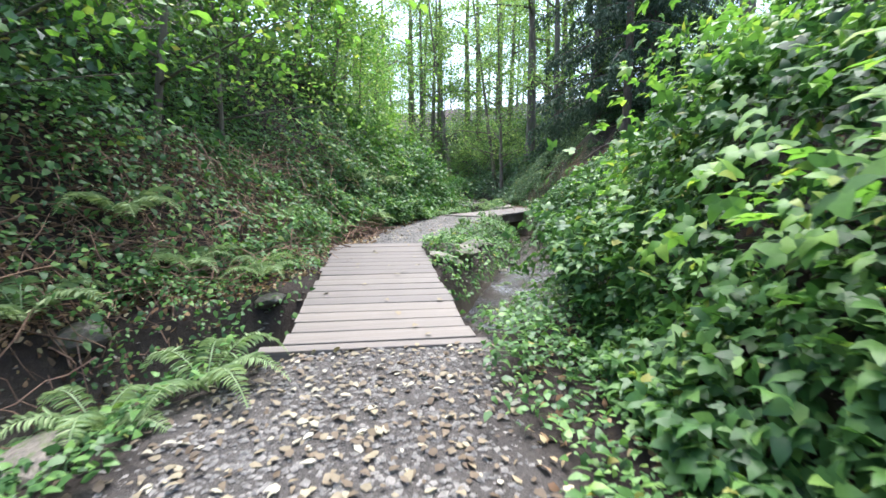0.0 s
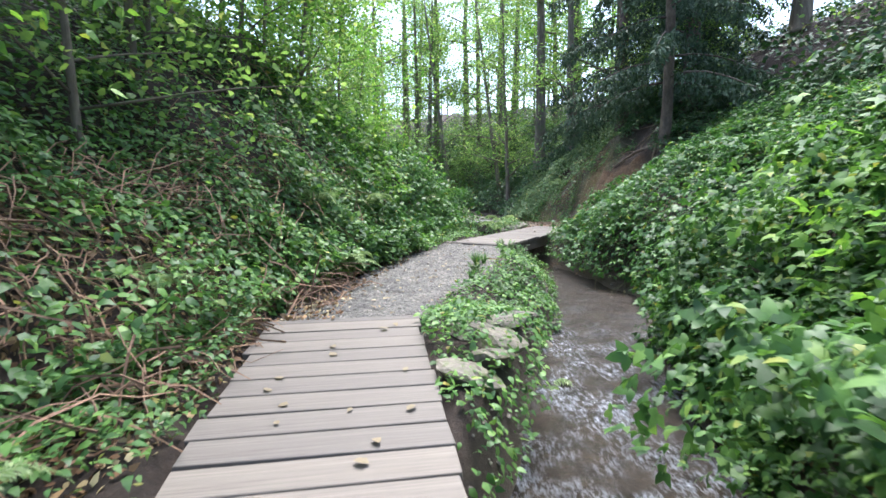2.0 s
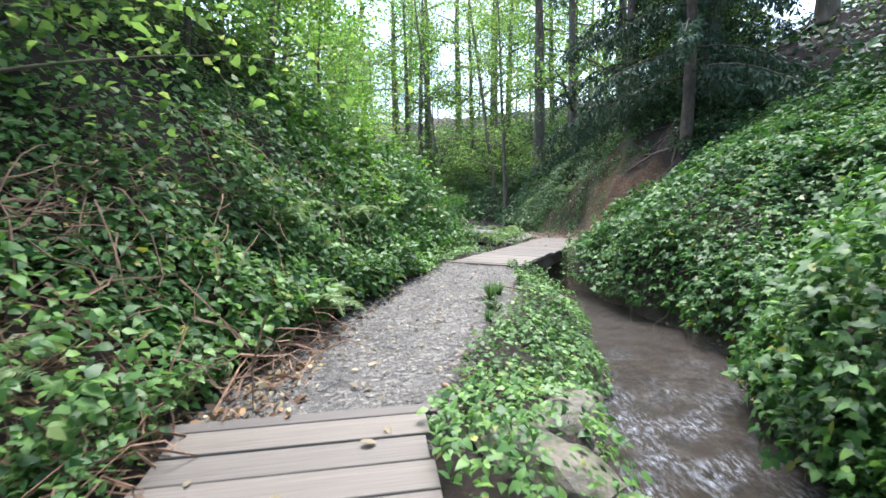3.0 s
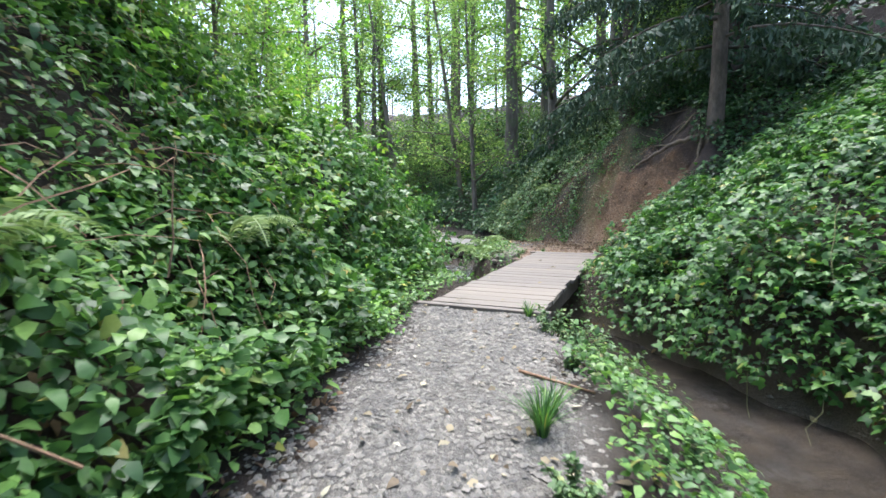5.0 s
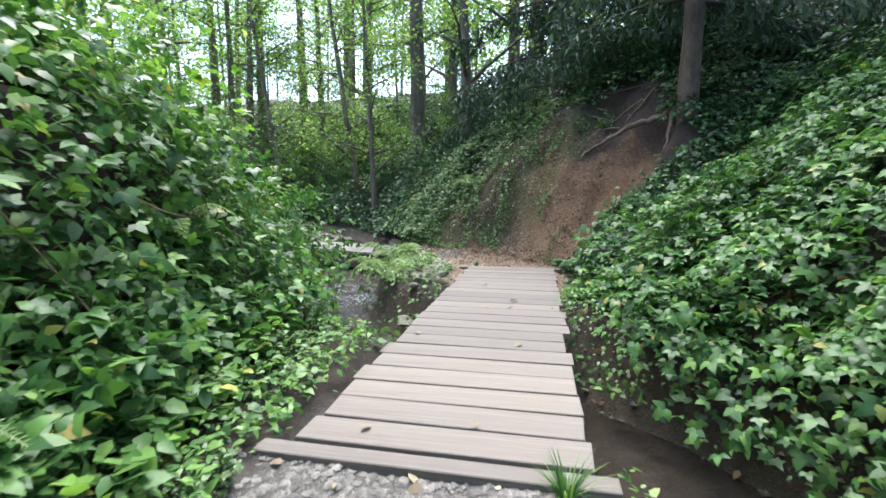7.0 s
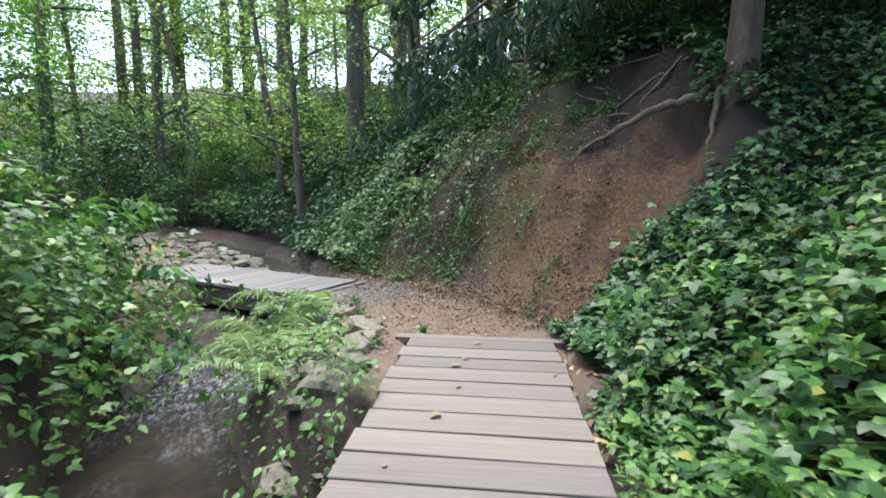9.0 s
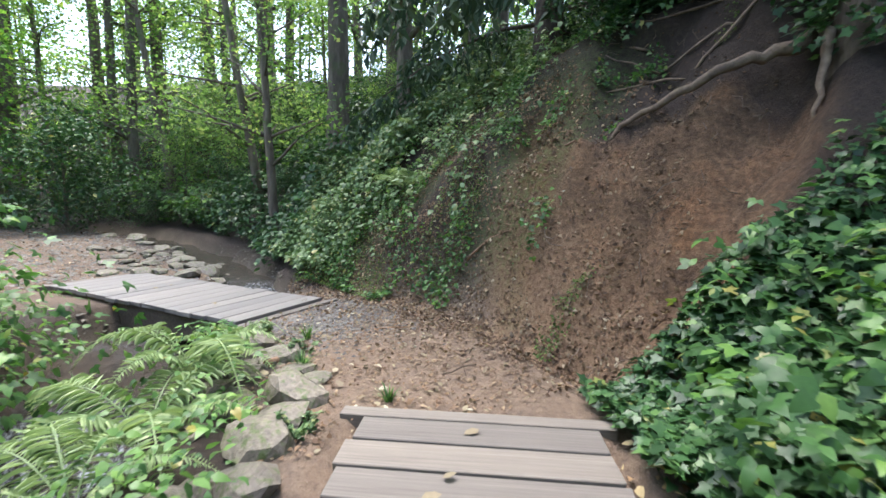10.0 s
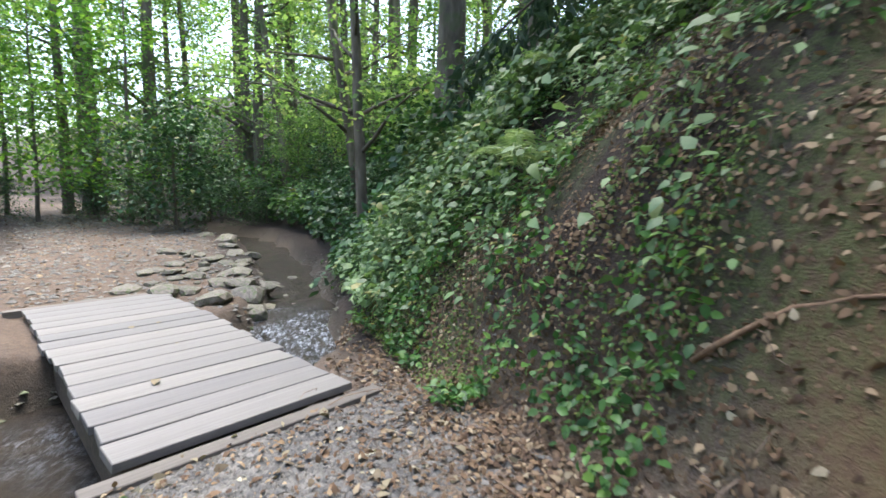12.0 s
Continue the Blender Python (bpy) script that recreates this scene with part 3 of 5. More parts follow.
cover("bramble_hedge", "tall fresh green bramble hedge beside the path", 31000, (0.1, 4.4, -0.6, 7.2), right_of(-0.15, 4.2), (0.06, 0.145), 0.46, M_HEDGE, LEAF_THREE, wild=0.7, lumpy=1.5)
cover("hedge_shoots", "bright young shoots standing out of the bramble hedge", 3600, (0.6, 5.0, -0.6, 6.5), lambda x, y: right_of(0.35, 4.0)(x, y) * sstep(0.45, 0.7, vnoise(x, y, 0.5, 46)), (0.07, 0.14), 0.8, M_BRIGHT, LEAF_THREE, wild=0.6, lumpy=0.8)
cover("edge_plants", "low bramble leaves hanging over the water's edge", 4600, (0.2, 3.4, 4.9, 8.6), right_of(-0.6, 0.1), (0.055, 0.11), 0.2, M_BRAMBLE, LEAF_THREE)
cover("nettle_cover", "mixed green nettles and brambles over the slope", 70000, (-5.6, 0.6, -0.5, 21.0), left_slope, (0.04, 0.1), 0.34, M_NETTLE, LEAF_FLAT)
cover("broad_leaf_plants", "fresh green heart-shaped leaves along the path", 9000, (-3.0, 0.2, 6.8, 13.5), left_of(-0.45, 1.0), (0.055, 0.105), 0.3, M_HEDGE, LEAF_OVAL, lumpy=1.2)
cover("bramble_thicket", "tall bramble thicket leaning over the stream", 11000, (-3.2, 0.6, 10.6, 17.6), left_of(-0.25, 2.4), (0.07, 0.15), 0.55, M_BRAMBLE, LEAF_THREE, wild=0.7, lumpy=1.2)
cover("thicket_shoots", "bright young shoots on top of the thicket", 1800, (-3.4, 0.3, 10.6, 13.8), lambda x, y: left_of(0.45, 2.6)(x, y) * sstep(0.4, 0.65, vnoise(x, y, 0.5, 47)), (0.07, 0.14), 0.85, M_BRIGHT, LEAF_THREE, wild=0.6, lumpy=0.8)
cover("ground_plants", "low green weeds between path and stream", 30000, (-2.6, 3.2, -1.0, 18.5), between, (0.025, 0.07), 0.17, M_NETTLE, LEAF_FLAT)
cover("slope_plants", "small-leaved mixed undergrowth on the slope beside the stream", 22000, (0, 8, 17.4, 22.5), lambda x, y: right_of(0.05, 4.2)(x, y) * (0.06 + 0.94 * sstep(19.3, 21.0, y + 0.9 * (vnoise(x, y, 0.6, 78) - 0.5))), (0.04, 0.11), 0.4, M_SAGE, LEAF_FLAT, lumpy=1.4)
cover("wood_plants", "dull green undergrowth and ivy under the trees", 22000, (-2, 10, 21.5, 29.5), right_of(-0.1, 7), (0.07, 0.16), 0.6, M_IVY, LEAF_MID, lumpy=1.4)
cover("far_slope_plants", "undergrowth on the far slope", 20000, (-12, 12, 27.5, 48), right_of(-0.3, 10), (0.1, 0.24), 0.8, M_HEDGE, LEAF_FAR)
cover("far_plants", "low undergrowth under the trees", 34000, (-22, 2, 19, 46), lambda x, y: left_of(-0.6, 16)(x, y) * ((y > 22.5) | (x < -4)) * 1.0, (0.09, 0.22), 0.5, M_BRAMBLE, LEAF_FAR)
cover("upper_plants", "undergrowth on the upper wooded slope", 30000, (0, 18, -2, 44), right_of(4.0, 13), (0.1, 0.2), 0.5, M_IVY, LEAF_FAR)

# ---- footbridges ----
def box_bm(sx, sy, sz, wobble=0.0, rng=None, bevel=0.004):
    bm = bmesh.new()
    bmesh.ops.create_cube(bm, size=1)
    for v in bm.verts:
        v.co = Vector((v.co.x * sx, v.co.y * sy, v.co.z * sz))
        if wobble:
            v.co += Vector((rng.uniform(-wobble, wobble) * 2, rng.uniform(-wobble, wobble) * 0.5, 0))
    if bevel:
        bmesh.ops.bevel(bm, geom=bm.edges[:], offset=bevel, segments=1, affect="EDGES")
    return bm


def footbridge(label, a, b, width, planks, seed, sill_gap=0.06, side=0.2, wood=None):
    """Planks laid across two bearers from a to b (x, y, z of the deck's top, middle of the ends)."""
    rng = random.Random(seed)
    a, b = Vector(a), Vector(b)
    length = (b - a).length
    flat = math.atan2(b.y - a.y, b.x - a.x) - math.pi / 2
    slope = math.asin((b.z - a.z) / length)
    root = tagged(new("footbridge"), label, "footbridge", group="footbridges over the stream")
    root.matrix_world = Matrix.Translation(a) @ Matrix.Rotation(flat, 4, "Z") @ Matrix.Rotation(slope, 4, "X")
    pitch = length / planks
    for sx in (-width / 2 + 0.09, width / 2 - 0.09):
        beam = part("bearer", box_bm(0.1, length - 0.06, side), M_BEAM, root, "dark weathered bearer beam")
        beam.matrix_basis = pose(sx, length / 2, -0.047 - side / 2)
    for i in range(planks):
        w = pitch - 0.013 - rng.uniform(0, 0.008)
        bm = box_bm(width + rng.uniform(-0.035, 0.035), w, 0.045, 0.004, rng, 0.004)
        plank = part("plank", bm, wood or M_PLANK, root)
        plank.matrix_basis = pose(rng.uniform(-0.012, 0.012), (i + 0.5) * pitch, -0.0225 + rng.uniform(-0.002, 0.002), rng.uniform(-0.3, 0.3), rng.uniform(-0.12, 0.12), rng.uniform(-0.35, 0.35))
    for y in (-sill_gap, length + 0.06):
        sill = part("sill", box_bm(width + 0.22, 0.09, 0.16), M_PLANK, root, "squared timber sill at the deck's end")
        sill.matrix_basis = pose(-0.02, y, -0.085)
    return root


footbridge("weathered grey plank footbridge over the stream", (-0.40, 2.86, 0.19), (-0.915, 6.52, 0.36), 1.2, 18, 1)
footbridge("weathered plank footbridge leading to the clay bank", (0.62, 11.52, 0.475), (3.04, 15.42, 0.49), 1.13, 22, 2)
footbridge("grey plank footbridge with a dark side beam", (2.50, 18.46, 0.405), (0.47, 21.14, 0.41), 1.14, 16, 3, sill_gap=0.13, side=0.27, wood=M_GREY_PLANK)

# ---- trees ----
def tube(bm, pts, radii, seg=8, rng=None, rough=0.0):
    """A tapered tube along points."""
    rings = []
    for i, (p, r) in enumerate(zip(pts, radii)):
        p = Vector(p)
        d = Vector(pts[min(i + 1, len(pts) - 1)]) - Vector(pts[max(i - 1, 0)])
        d.normalize()
        u = d.cross(Vector((0.3, 1, 0.17))).normalized()
        w = d.cross(u)
        ring = []
        for k in range(seg):
            t = 2 * math.pi * k / seg
            rr = r * (1 + (rng.uniform(-rough, rough) if rng else 0))
            ring.append(bm.verts.new(p + (u * math.cos(t) + w * math.sin(t)) * rr))
        rings.append(ring)
    for q, s in zip(rings[:-1], rings[1:]):
        for k in range(seg):
            bm.faces.new((q[k], q[(k + 1) % seg], s[(k + 1) % seg], s[k])).smooth = True
    bm.faces.new(rings[-1])
    bm.faces.new(rings[0][::-1])


def tree(label, at, tall, r, lean=(0.0, 0.0), crown_from=0.35, leaves=5000, spread_r=2.6, seed=0, leaf=0.15, material=None, bark=None, category="tree", low=0, boughs=13, shape=LEAF_FAR):
    """Deciduous tree: trunk with root flare, limbs, crown of leaf clusters round the twigs."""
    rng, nrng = random.Random(seed), np.random.default_rng(seed)
    root = tagged(new("tree"), label, category, group="woodland trees")
    root.location = (at[0], at[1], float(ground_z(at[0], at[1])[0]) - 0.12)
    bm = bmesh.new()
    steps = 14
    bend = [Vector((0, 0, 0))]
    for i in range(steps):
        bend.append(bend[-1] + Vector((lean[0] / steps * tall + rng.uniform(-1, 1) * 0.012 * tall / steps * 3, lean[1] / steps * tall + rng.uniform(-1, 1) * 0.012 * tall / steps * 3, tall / steps)))
    radii = [r * (1.0 - 0.85 * i / steps) for i in range(steps + 1)]
    pts = [bend[0], bend[0].lerp(bend[1], 0.12), bend[0].lerp(bend[1], 0.35)] + bend[1:]
    tube(bm, pts, [r * 1.7, r * 1.28, r * 1.05] + radii[1:], 12, rng, 0.06)
    part("trunk", bm, bark or M_BARK, root)
    tips = []
    for k in range(boughs + low):
        h = rng.uniform(0.12, crown_from) if k < low else crown_from + (0.97 - crown_from) * (k - low + rng.random()) / boughs
        i = min(int(h * steps), steps - 1)
        p0 = bend[i].lerp(bend[i + 1], h * steps - i)
        ang, ln = rng.uniform(0, 2 * math.pi), spread_r * (1.05 - 0.6 * h) * rng.uniform(0.6, 1.15)
        up = rng.uniform(0.15, 0.75)
        p = [p0]
        for s in range(5):
            ang += rng.uniform(-0.35, 0.35)
            p.append(p[-1] + Vector((math.cos(ang), math.sin(ang), up * (1 - 0.15 * s))) * ln / 5)
        r0 = max(radii[i] * 0.42, 0.012)
        limb = bmesh.new()
        tube(limb, p, [r0 * (1 - 0.17 * s) for s in range(6)], 5)
        part("limb", limb, bark or M_BARK, root)
        tips += [(q, 0.28 * ln + 0.25) for q in p[2:]]
    cen = np.array([list(t[0]) for t in tips])
    rad = np.array([t[1] for t in tips])
    pick = nrng.integers(0, len(cen), leaves)
    off = nrng.normal(size=(leaves, 3)) * rad[pick][:, None] * np.array([0.55, 0.55, 0.33])
    v, f = leaf_arrays(cen[pick] + off, np.tile([0, 0, 1.0], (leaves, 1)), nrng.uniform(0.6, 1.1, leaves) * leaf, shape, None, 0.6, nrng)
    crown = new("crown", array_mesh("crown", v, f, material or M_CROWN))
    crown.parent = root
    return root


TREES = [tree("tall slim beech with thin green crown", (4.45, 24.3), 16, 0.27, (0.0, 0.0), 0.40, 3600, 3.4, 11, 0.155, low=2),
         tree("slender grey woodland tree with leafy crown", (5.35, 22.4), 14, 0.18, (-0.01, 0.02), 0.36, 3400, 3.0, 12, 0.15, low=3),
         tree("leaning young tree with sparse leaves", (2.95, 26.0), 12, 0.12, (-0.13, 0.0), 0.34, 2800, 2.6, 13, 0.13, low=4),
         tree("forked young tree at the stream", (3.0, 23.8), 10, 0.10, (-0.03, 0.03), 0.25, 3200, 2.4, 14, 0.12, low=5),
         tree("bright leafy sapling reaching over the slope", (-3.4, 5.6), 5.5, 0.05, (0.14, 0.0), 0.12, 3600, 2.3, 15, 0.105, material=M_BRIGHT, boughs=16, shape=LEAF_FLAT),
         tree("dark green hazel shrub on the slope", (-3.6, 8.6), 4.6, 0.045, (0.10, -0.05), 0.08, 3600, 2.2, 16, 0.11, material=M_CROWN, boughs=16, shape=LEAF_FLAT),
         tree("pale green understory tree in the wood", (-3.5, 30.5), 8, 0.07, (0.02, 0.0), 0.10, 2800, 2.8, 17, 0.17, material=M_BRIGHT, boughs=16),
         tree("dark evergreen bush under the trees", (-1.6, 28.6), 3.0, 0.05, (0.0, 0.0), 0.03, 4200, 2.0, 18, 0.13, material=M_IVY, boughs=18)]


def plant_tree(k, x, y, size, turn):
    return copy_thing(TREES[k], pose(x, y, float(ground_z(x, y)[0]) - 0.12, 0, 0, turn) @ Matrix.Scale(size, 4))


rt = random.Random(5)
# nearer trees, one by one
for k, x, y, s in ((0, -4.2, 33.9, 1.0), (0, -6.2, 34, 1.2), (3, 3.2, 29, 1.1), (2, 0.6, 32, 1.2), (1, -0.8, 34, 1.1), (1, -1.6, 36, 1.2), (0, 1.8, 36, 1.0), (1, 6.5, 26.5, 1.1), (0, 8.2, 25, 0.9), (1, 7.2, 22, 1.0), (1, 9.8, 21, 1.1),
                   # the last three here stand unseen behind the start, their crowns for shade
                   (0, 10.5, 17, 1.0), (1, 9.5, 12.5, 1.0), (1, 12, 14, 1.1), (0, 10, 7, 1.0), (1, 8.5, 3, 1.0), (1, -6.5, 27, 1.0), (0, -9.5, 20, 1.0), (1, -10.8, 14, 1.0), (0, -12.5, 8, 1.0), (1, -11.2, 3, 0.9), (1, 3.5, -6, 1.0), (0, -4.5, -7, 1.0), (1, 6, -3, 1.0),
                   # saplings and shrubs on the left slope, then the right
                   (4, -3.9, 3.6, 1.0), (5, -3.2, 6.9, 0.9), (4, -3.5, 8.2, 1.0), (5, -3.2, 10.2, 1.0), (4, -2.7, 11.6, 0.9), (5, -2.4, 13.6, 0.8), (4, -3.4, 14.2, 1.1), (5, -4.2, 12.0, 1.2), (4, -4.6, 9.4, 1.3), (5, -4.6, 6.6, 1.3), (4, -4.9, 4.4, 1.2), (5, -5.3, 2.0, 1.2), (4, -2.6, 16.2, 0.8), (5, -3.8, 17.2, 1.0),
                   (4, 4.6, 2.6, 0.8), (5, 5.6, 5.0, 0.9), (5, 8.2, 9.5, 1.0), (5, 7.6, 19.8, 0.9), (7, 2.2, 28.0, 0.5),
                   # the three shrubs at x 6.7 to 7.4 are added to shade the bare bank
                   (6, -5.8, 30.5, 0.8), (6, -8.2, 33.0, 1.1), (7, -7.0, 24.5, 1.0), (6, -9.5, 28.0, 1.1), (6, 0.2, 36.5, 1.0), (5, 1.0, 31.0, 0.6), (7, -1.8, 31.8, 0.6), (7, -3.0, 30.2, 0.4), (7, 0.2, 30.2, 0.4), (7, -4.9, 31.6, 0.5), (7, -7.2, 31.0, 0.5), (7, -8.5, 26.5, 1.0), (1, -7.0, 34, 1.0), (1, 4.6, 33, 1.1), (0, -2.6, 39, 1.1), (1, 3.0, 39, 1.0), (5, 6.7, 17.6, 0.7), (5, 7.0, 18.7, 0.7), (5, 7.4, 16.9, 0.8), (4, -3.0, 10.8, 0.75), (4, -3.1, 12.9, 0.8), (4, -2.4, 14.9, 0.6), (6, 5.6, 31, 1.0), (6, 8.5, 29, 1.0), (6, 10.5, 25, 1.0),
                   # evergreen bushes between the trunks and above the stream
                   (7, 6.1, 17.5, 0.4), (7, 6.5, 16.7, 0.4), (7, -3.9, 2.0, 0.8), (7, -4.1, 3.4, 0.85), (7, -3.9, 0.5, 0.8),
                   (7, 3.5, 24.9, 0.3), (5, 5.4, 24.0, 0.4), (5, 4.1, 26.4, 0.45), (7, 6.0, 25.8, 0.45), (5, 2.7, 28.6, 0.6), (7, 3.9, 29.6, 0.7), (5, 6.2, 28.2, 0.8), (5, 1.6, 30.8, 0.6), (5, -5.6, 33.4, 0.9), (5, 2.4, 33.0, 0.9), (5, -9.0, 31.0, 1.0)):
    plant_tree(k, x, y, s, rt.uniform(0, 360) if k not in (4, 5) else rt.uniform(-50, 50))
for x, y, sz in ((-7.8, 37, 1.2), (-5.2, 38, 1.0), (-3.8, 36.5, 0.9), (-0.2, 38, 1.1), (2.4, 32.5, 0.9), (4.2, 36, 1.1), (6.8, 31, 1.0), (-9.5, 32, 1.1), (-11.5, 36, 1.2), (8.8, 33, 1.1)):
    plant_tree(rt.choice((0, 1)), x, y, sz, rt.uniform(0, 360))
# the wood beyond
for i in range(12):
    a, d = rt.uniform(-0.75, 0.75), rt.uniform(38, 75)
    plant_tree(rt.choice((0, 1, 1, 2)), -2 + d * math.sin(a), 4 + d * math.cos(a), rt.uniform(0.9, 1.3), rt.uniform(0, 360))
for i in range(26):
    a, d = rt.uniform(-0.75, 0.6), rt.uniform(38, 66)
    plant_tree(6, -2 + d * math.sin(a), 4 + d * math.cos(a), rt.uniform(1.1, 1.9), rt.uniform(0, 360))

# ---- spruce above the clay bank: trunk, roots, drooping branches ----
def spruce(label, at, tall, r, seed, first, reach, ivy=False, roots=()):
    rng, nrng = random.Random(seed), np.random.default_rng(seed)
    z0 = float(ground_z(at[0], at[1])[0]) - 0.15
    root = tagged(new("spruce"), label, "spruce tree", group="woodland trees")
    root.location = (at[0], at[1], z0)
    bm = bmesh.new()
    hs = [-0.5, 0, 0.25, 0.6, 1.2] + [tall * k / 12 for k in range(2, 13)]
    flare = {-0.5: 1.6, 0: 1.32, 0.25: 1.14, 0.6: 1.05}
    tube(bm, [(0.02 * math.sin(h), 0.02 * math.cos(1.3 * h), h) for h in hs], [r * flare.get(h, 1 - 0.85 * h / tall) for h in hs], 14, rng, 0.06)
    part("trunk", bm, M_SPRUCE_BARK, root)
    for k in range(34):
        h = first + (tall - first) * 0.8 * (k / 34) ** 1.5
        ang, ln = k * 2.4 + rng.uniform(-0.3, 0.3), reach * (1 - 0.5 * k / 34) * rng.uniform(0.75, 1.1)
        p = [Vector((0, 0, h)) + Vector((math.cos(ang) * ln * u, math.sin(ang) * ln * u, ln * (0.12 * u - 0.62 * u * u + 0.14 * u ** 4))) for u in (0, 0.2, 0.4, 0.6, 0.8, 1)]
        bm = bmesh.new()
        tube(bm, p, [0.035, 0.028, 0.022, 0.016, 0.01, 0.004], 5)
        bough = part("branch", bm, M_SPRUCE_BARK, root)
        n = 600
        u = nrng.uniform(0.15, 1, n)
        seg = np.minimum((u * 5).astype(int), 4)
        P = np.array([list(q) for q in p])
        base = P[seg] + (P[seg + 1] - P[seg]) * (u * 5 - seg)[:, None]
        sidev = np.array([-math.sin(ang), math.cos(ang), 0])
        out = nrng.uniform(-1, 1, n)
        hang = nrng.uniform(0, 1, n) ** 1.5
        pos = base + sidev * (out * 0.28 * (1.15 - u))[:, None] - np.array([0, 0, 1.0]) * (hang * 0.45)[:, None]
        toward = np.stack([0.25 * np.cos(ang) * np.ones(n) + 0.3 * sidev[0] * out, 0.25 * np.sin(ang) * np.ones(n) + 0.3 * sidev[1] * out, -np.ones(n)], -1) * 1.6
        slim = (LEAF_FAR[0] * np.array([0.55, 1, 1]), LEAF_FAR[1])
        v, f = leaf_arrays(pos, np.tile([math.cos(ang), math.sin(ang), 0.3], (n, 1)), nrng.uniform(0.08, 0.2, n), slim, toward, 0.7, nrng)
        nd = new("needles", array_mesh("needles", v, f, M_NEEDLE))
        nd.parent = bough
    if ivy:
        n = 2600
        a, h = nrng.uniform(0, 2 * math.pi, n), nrng.uniform(0.2, 7.5, n)
        d = np.stack([np.cos(a), np.sin(a), np.zeros(n)], -1)
        rr = r * (1 - 0.85 * h / tall) + nrng.uniform(0.0, 0.12, n)
        v, f = leaf_arrays(d * rr[:, None] + np.stack([0 * h, 0 * h, h], -1), d, nrng.uniform(0.06, 0.11, n), LEAF_MID, np.tile([0, 0, -1.0], (n, 1)), 0.4, nrng)
        cl = new("climbing_ivy", array_mesh("climbing_ivy", v, f, M_IVY))
        cl.parent = root
        cl["label"] = "dark ivy climbing the trunk"
    for pts, r0 in roots:
        bm = bmesh.new()
        pts = [Vector(q) - Vector((at[0], at[1], z0)) for q in pts]
        fine = []
        for a, b in zip(pts[:-1], pts[1:]):
            fine += [a.lerp(b, u) + Vector((rng.uniform(-1, 1), rng.uniform(-1, 1), rng.uniform(-1, 1))) * 0.018 for u in (0, 0.25, 0.5, 0.75)]
        fine.append(pts[-1])
        tube(bm, fine, [r0 * (1 - 0.75 * k / (len(fine) - 1)) for k in range(len(fine))], 8, rng, 0.08)
        part("root", bm, M_ROOT, root, "bare twisted root")
    return root


def on_ground(pts, lift=0.03):
    return [(x, y, float(ground_z(x, y)[0]) + lift) for x, y in pts]


spruce("tall spruce with bare roots above the clay bank", (5.85, 15.3), 17, 0.14, 21, 1.7, 3.0, roots=(
    ([(5.85, 15.6, 2.72), (5.66, 15.62, 2.62), (5.4, 15.85, 2.55), (5.2, 16.15, 2.36), (5.02, 16.45, 2.2), (4.93, 16.62, 2.0)], 0.058),
    ([(5.85, 15.5, 2.75), (5.68, 15.4, 2.68), (5.6, 15.38, 2.4), (5.52, 15.36, 2.05)], 0.05),
    (on_ground([(6.1, 15.75), (5.9, 16.3), (5.6, 16.7), (5.45, 17.2)], 0.0), 0.022),
    (on_ground([(6.1, 15.8), (6.1, 16.5), (5.8, 17.0), (5.75, 17.5)], 0.0), 0.02),
    (on_ground([(6.0, 16.1), (5.6, 16.4), (5.3, 17.0), (5.2, 17.5)], 0.0), 0.016),
    (on_ground([(5.7, 16.9), (5.5, 17.4), (5.2, 17.7)], 0.0), 0.014)))
spruce("ivy-clad spruce on the slope", (7.0, 16.4), 18, 0.22, 22, 3.4, 2.6, ivy=True)
spruce("dark spruce with drooping branches in the wood", (6.05, 18.9), 17, 0.19, 23, 0.7, 3.1)
# added tree, its boughs keep skylight off the upper bank
spruce("spruce added above the bare bank to shade it", (7.7, 17.9), 17, 0.2, 25, 1.8, 3.0)

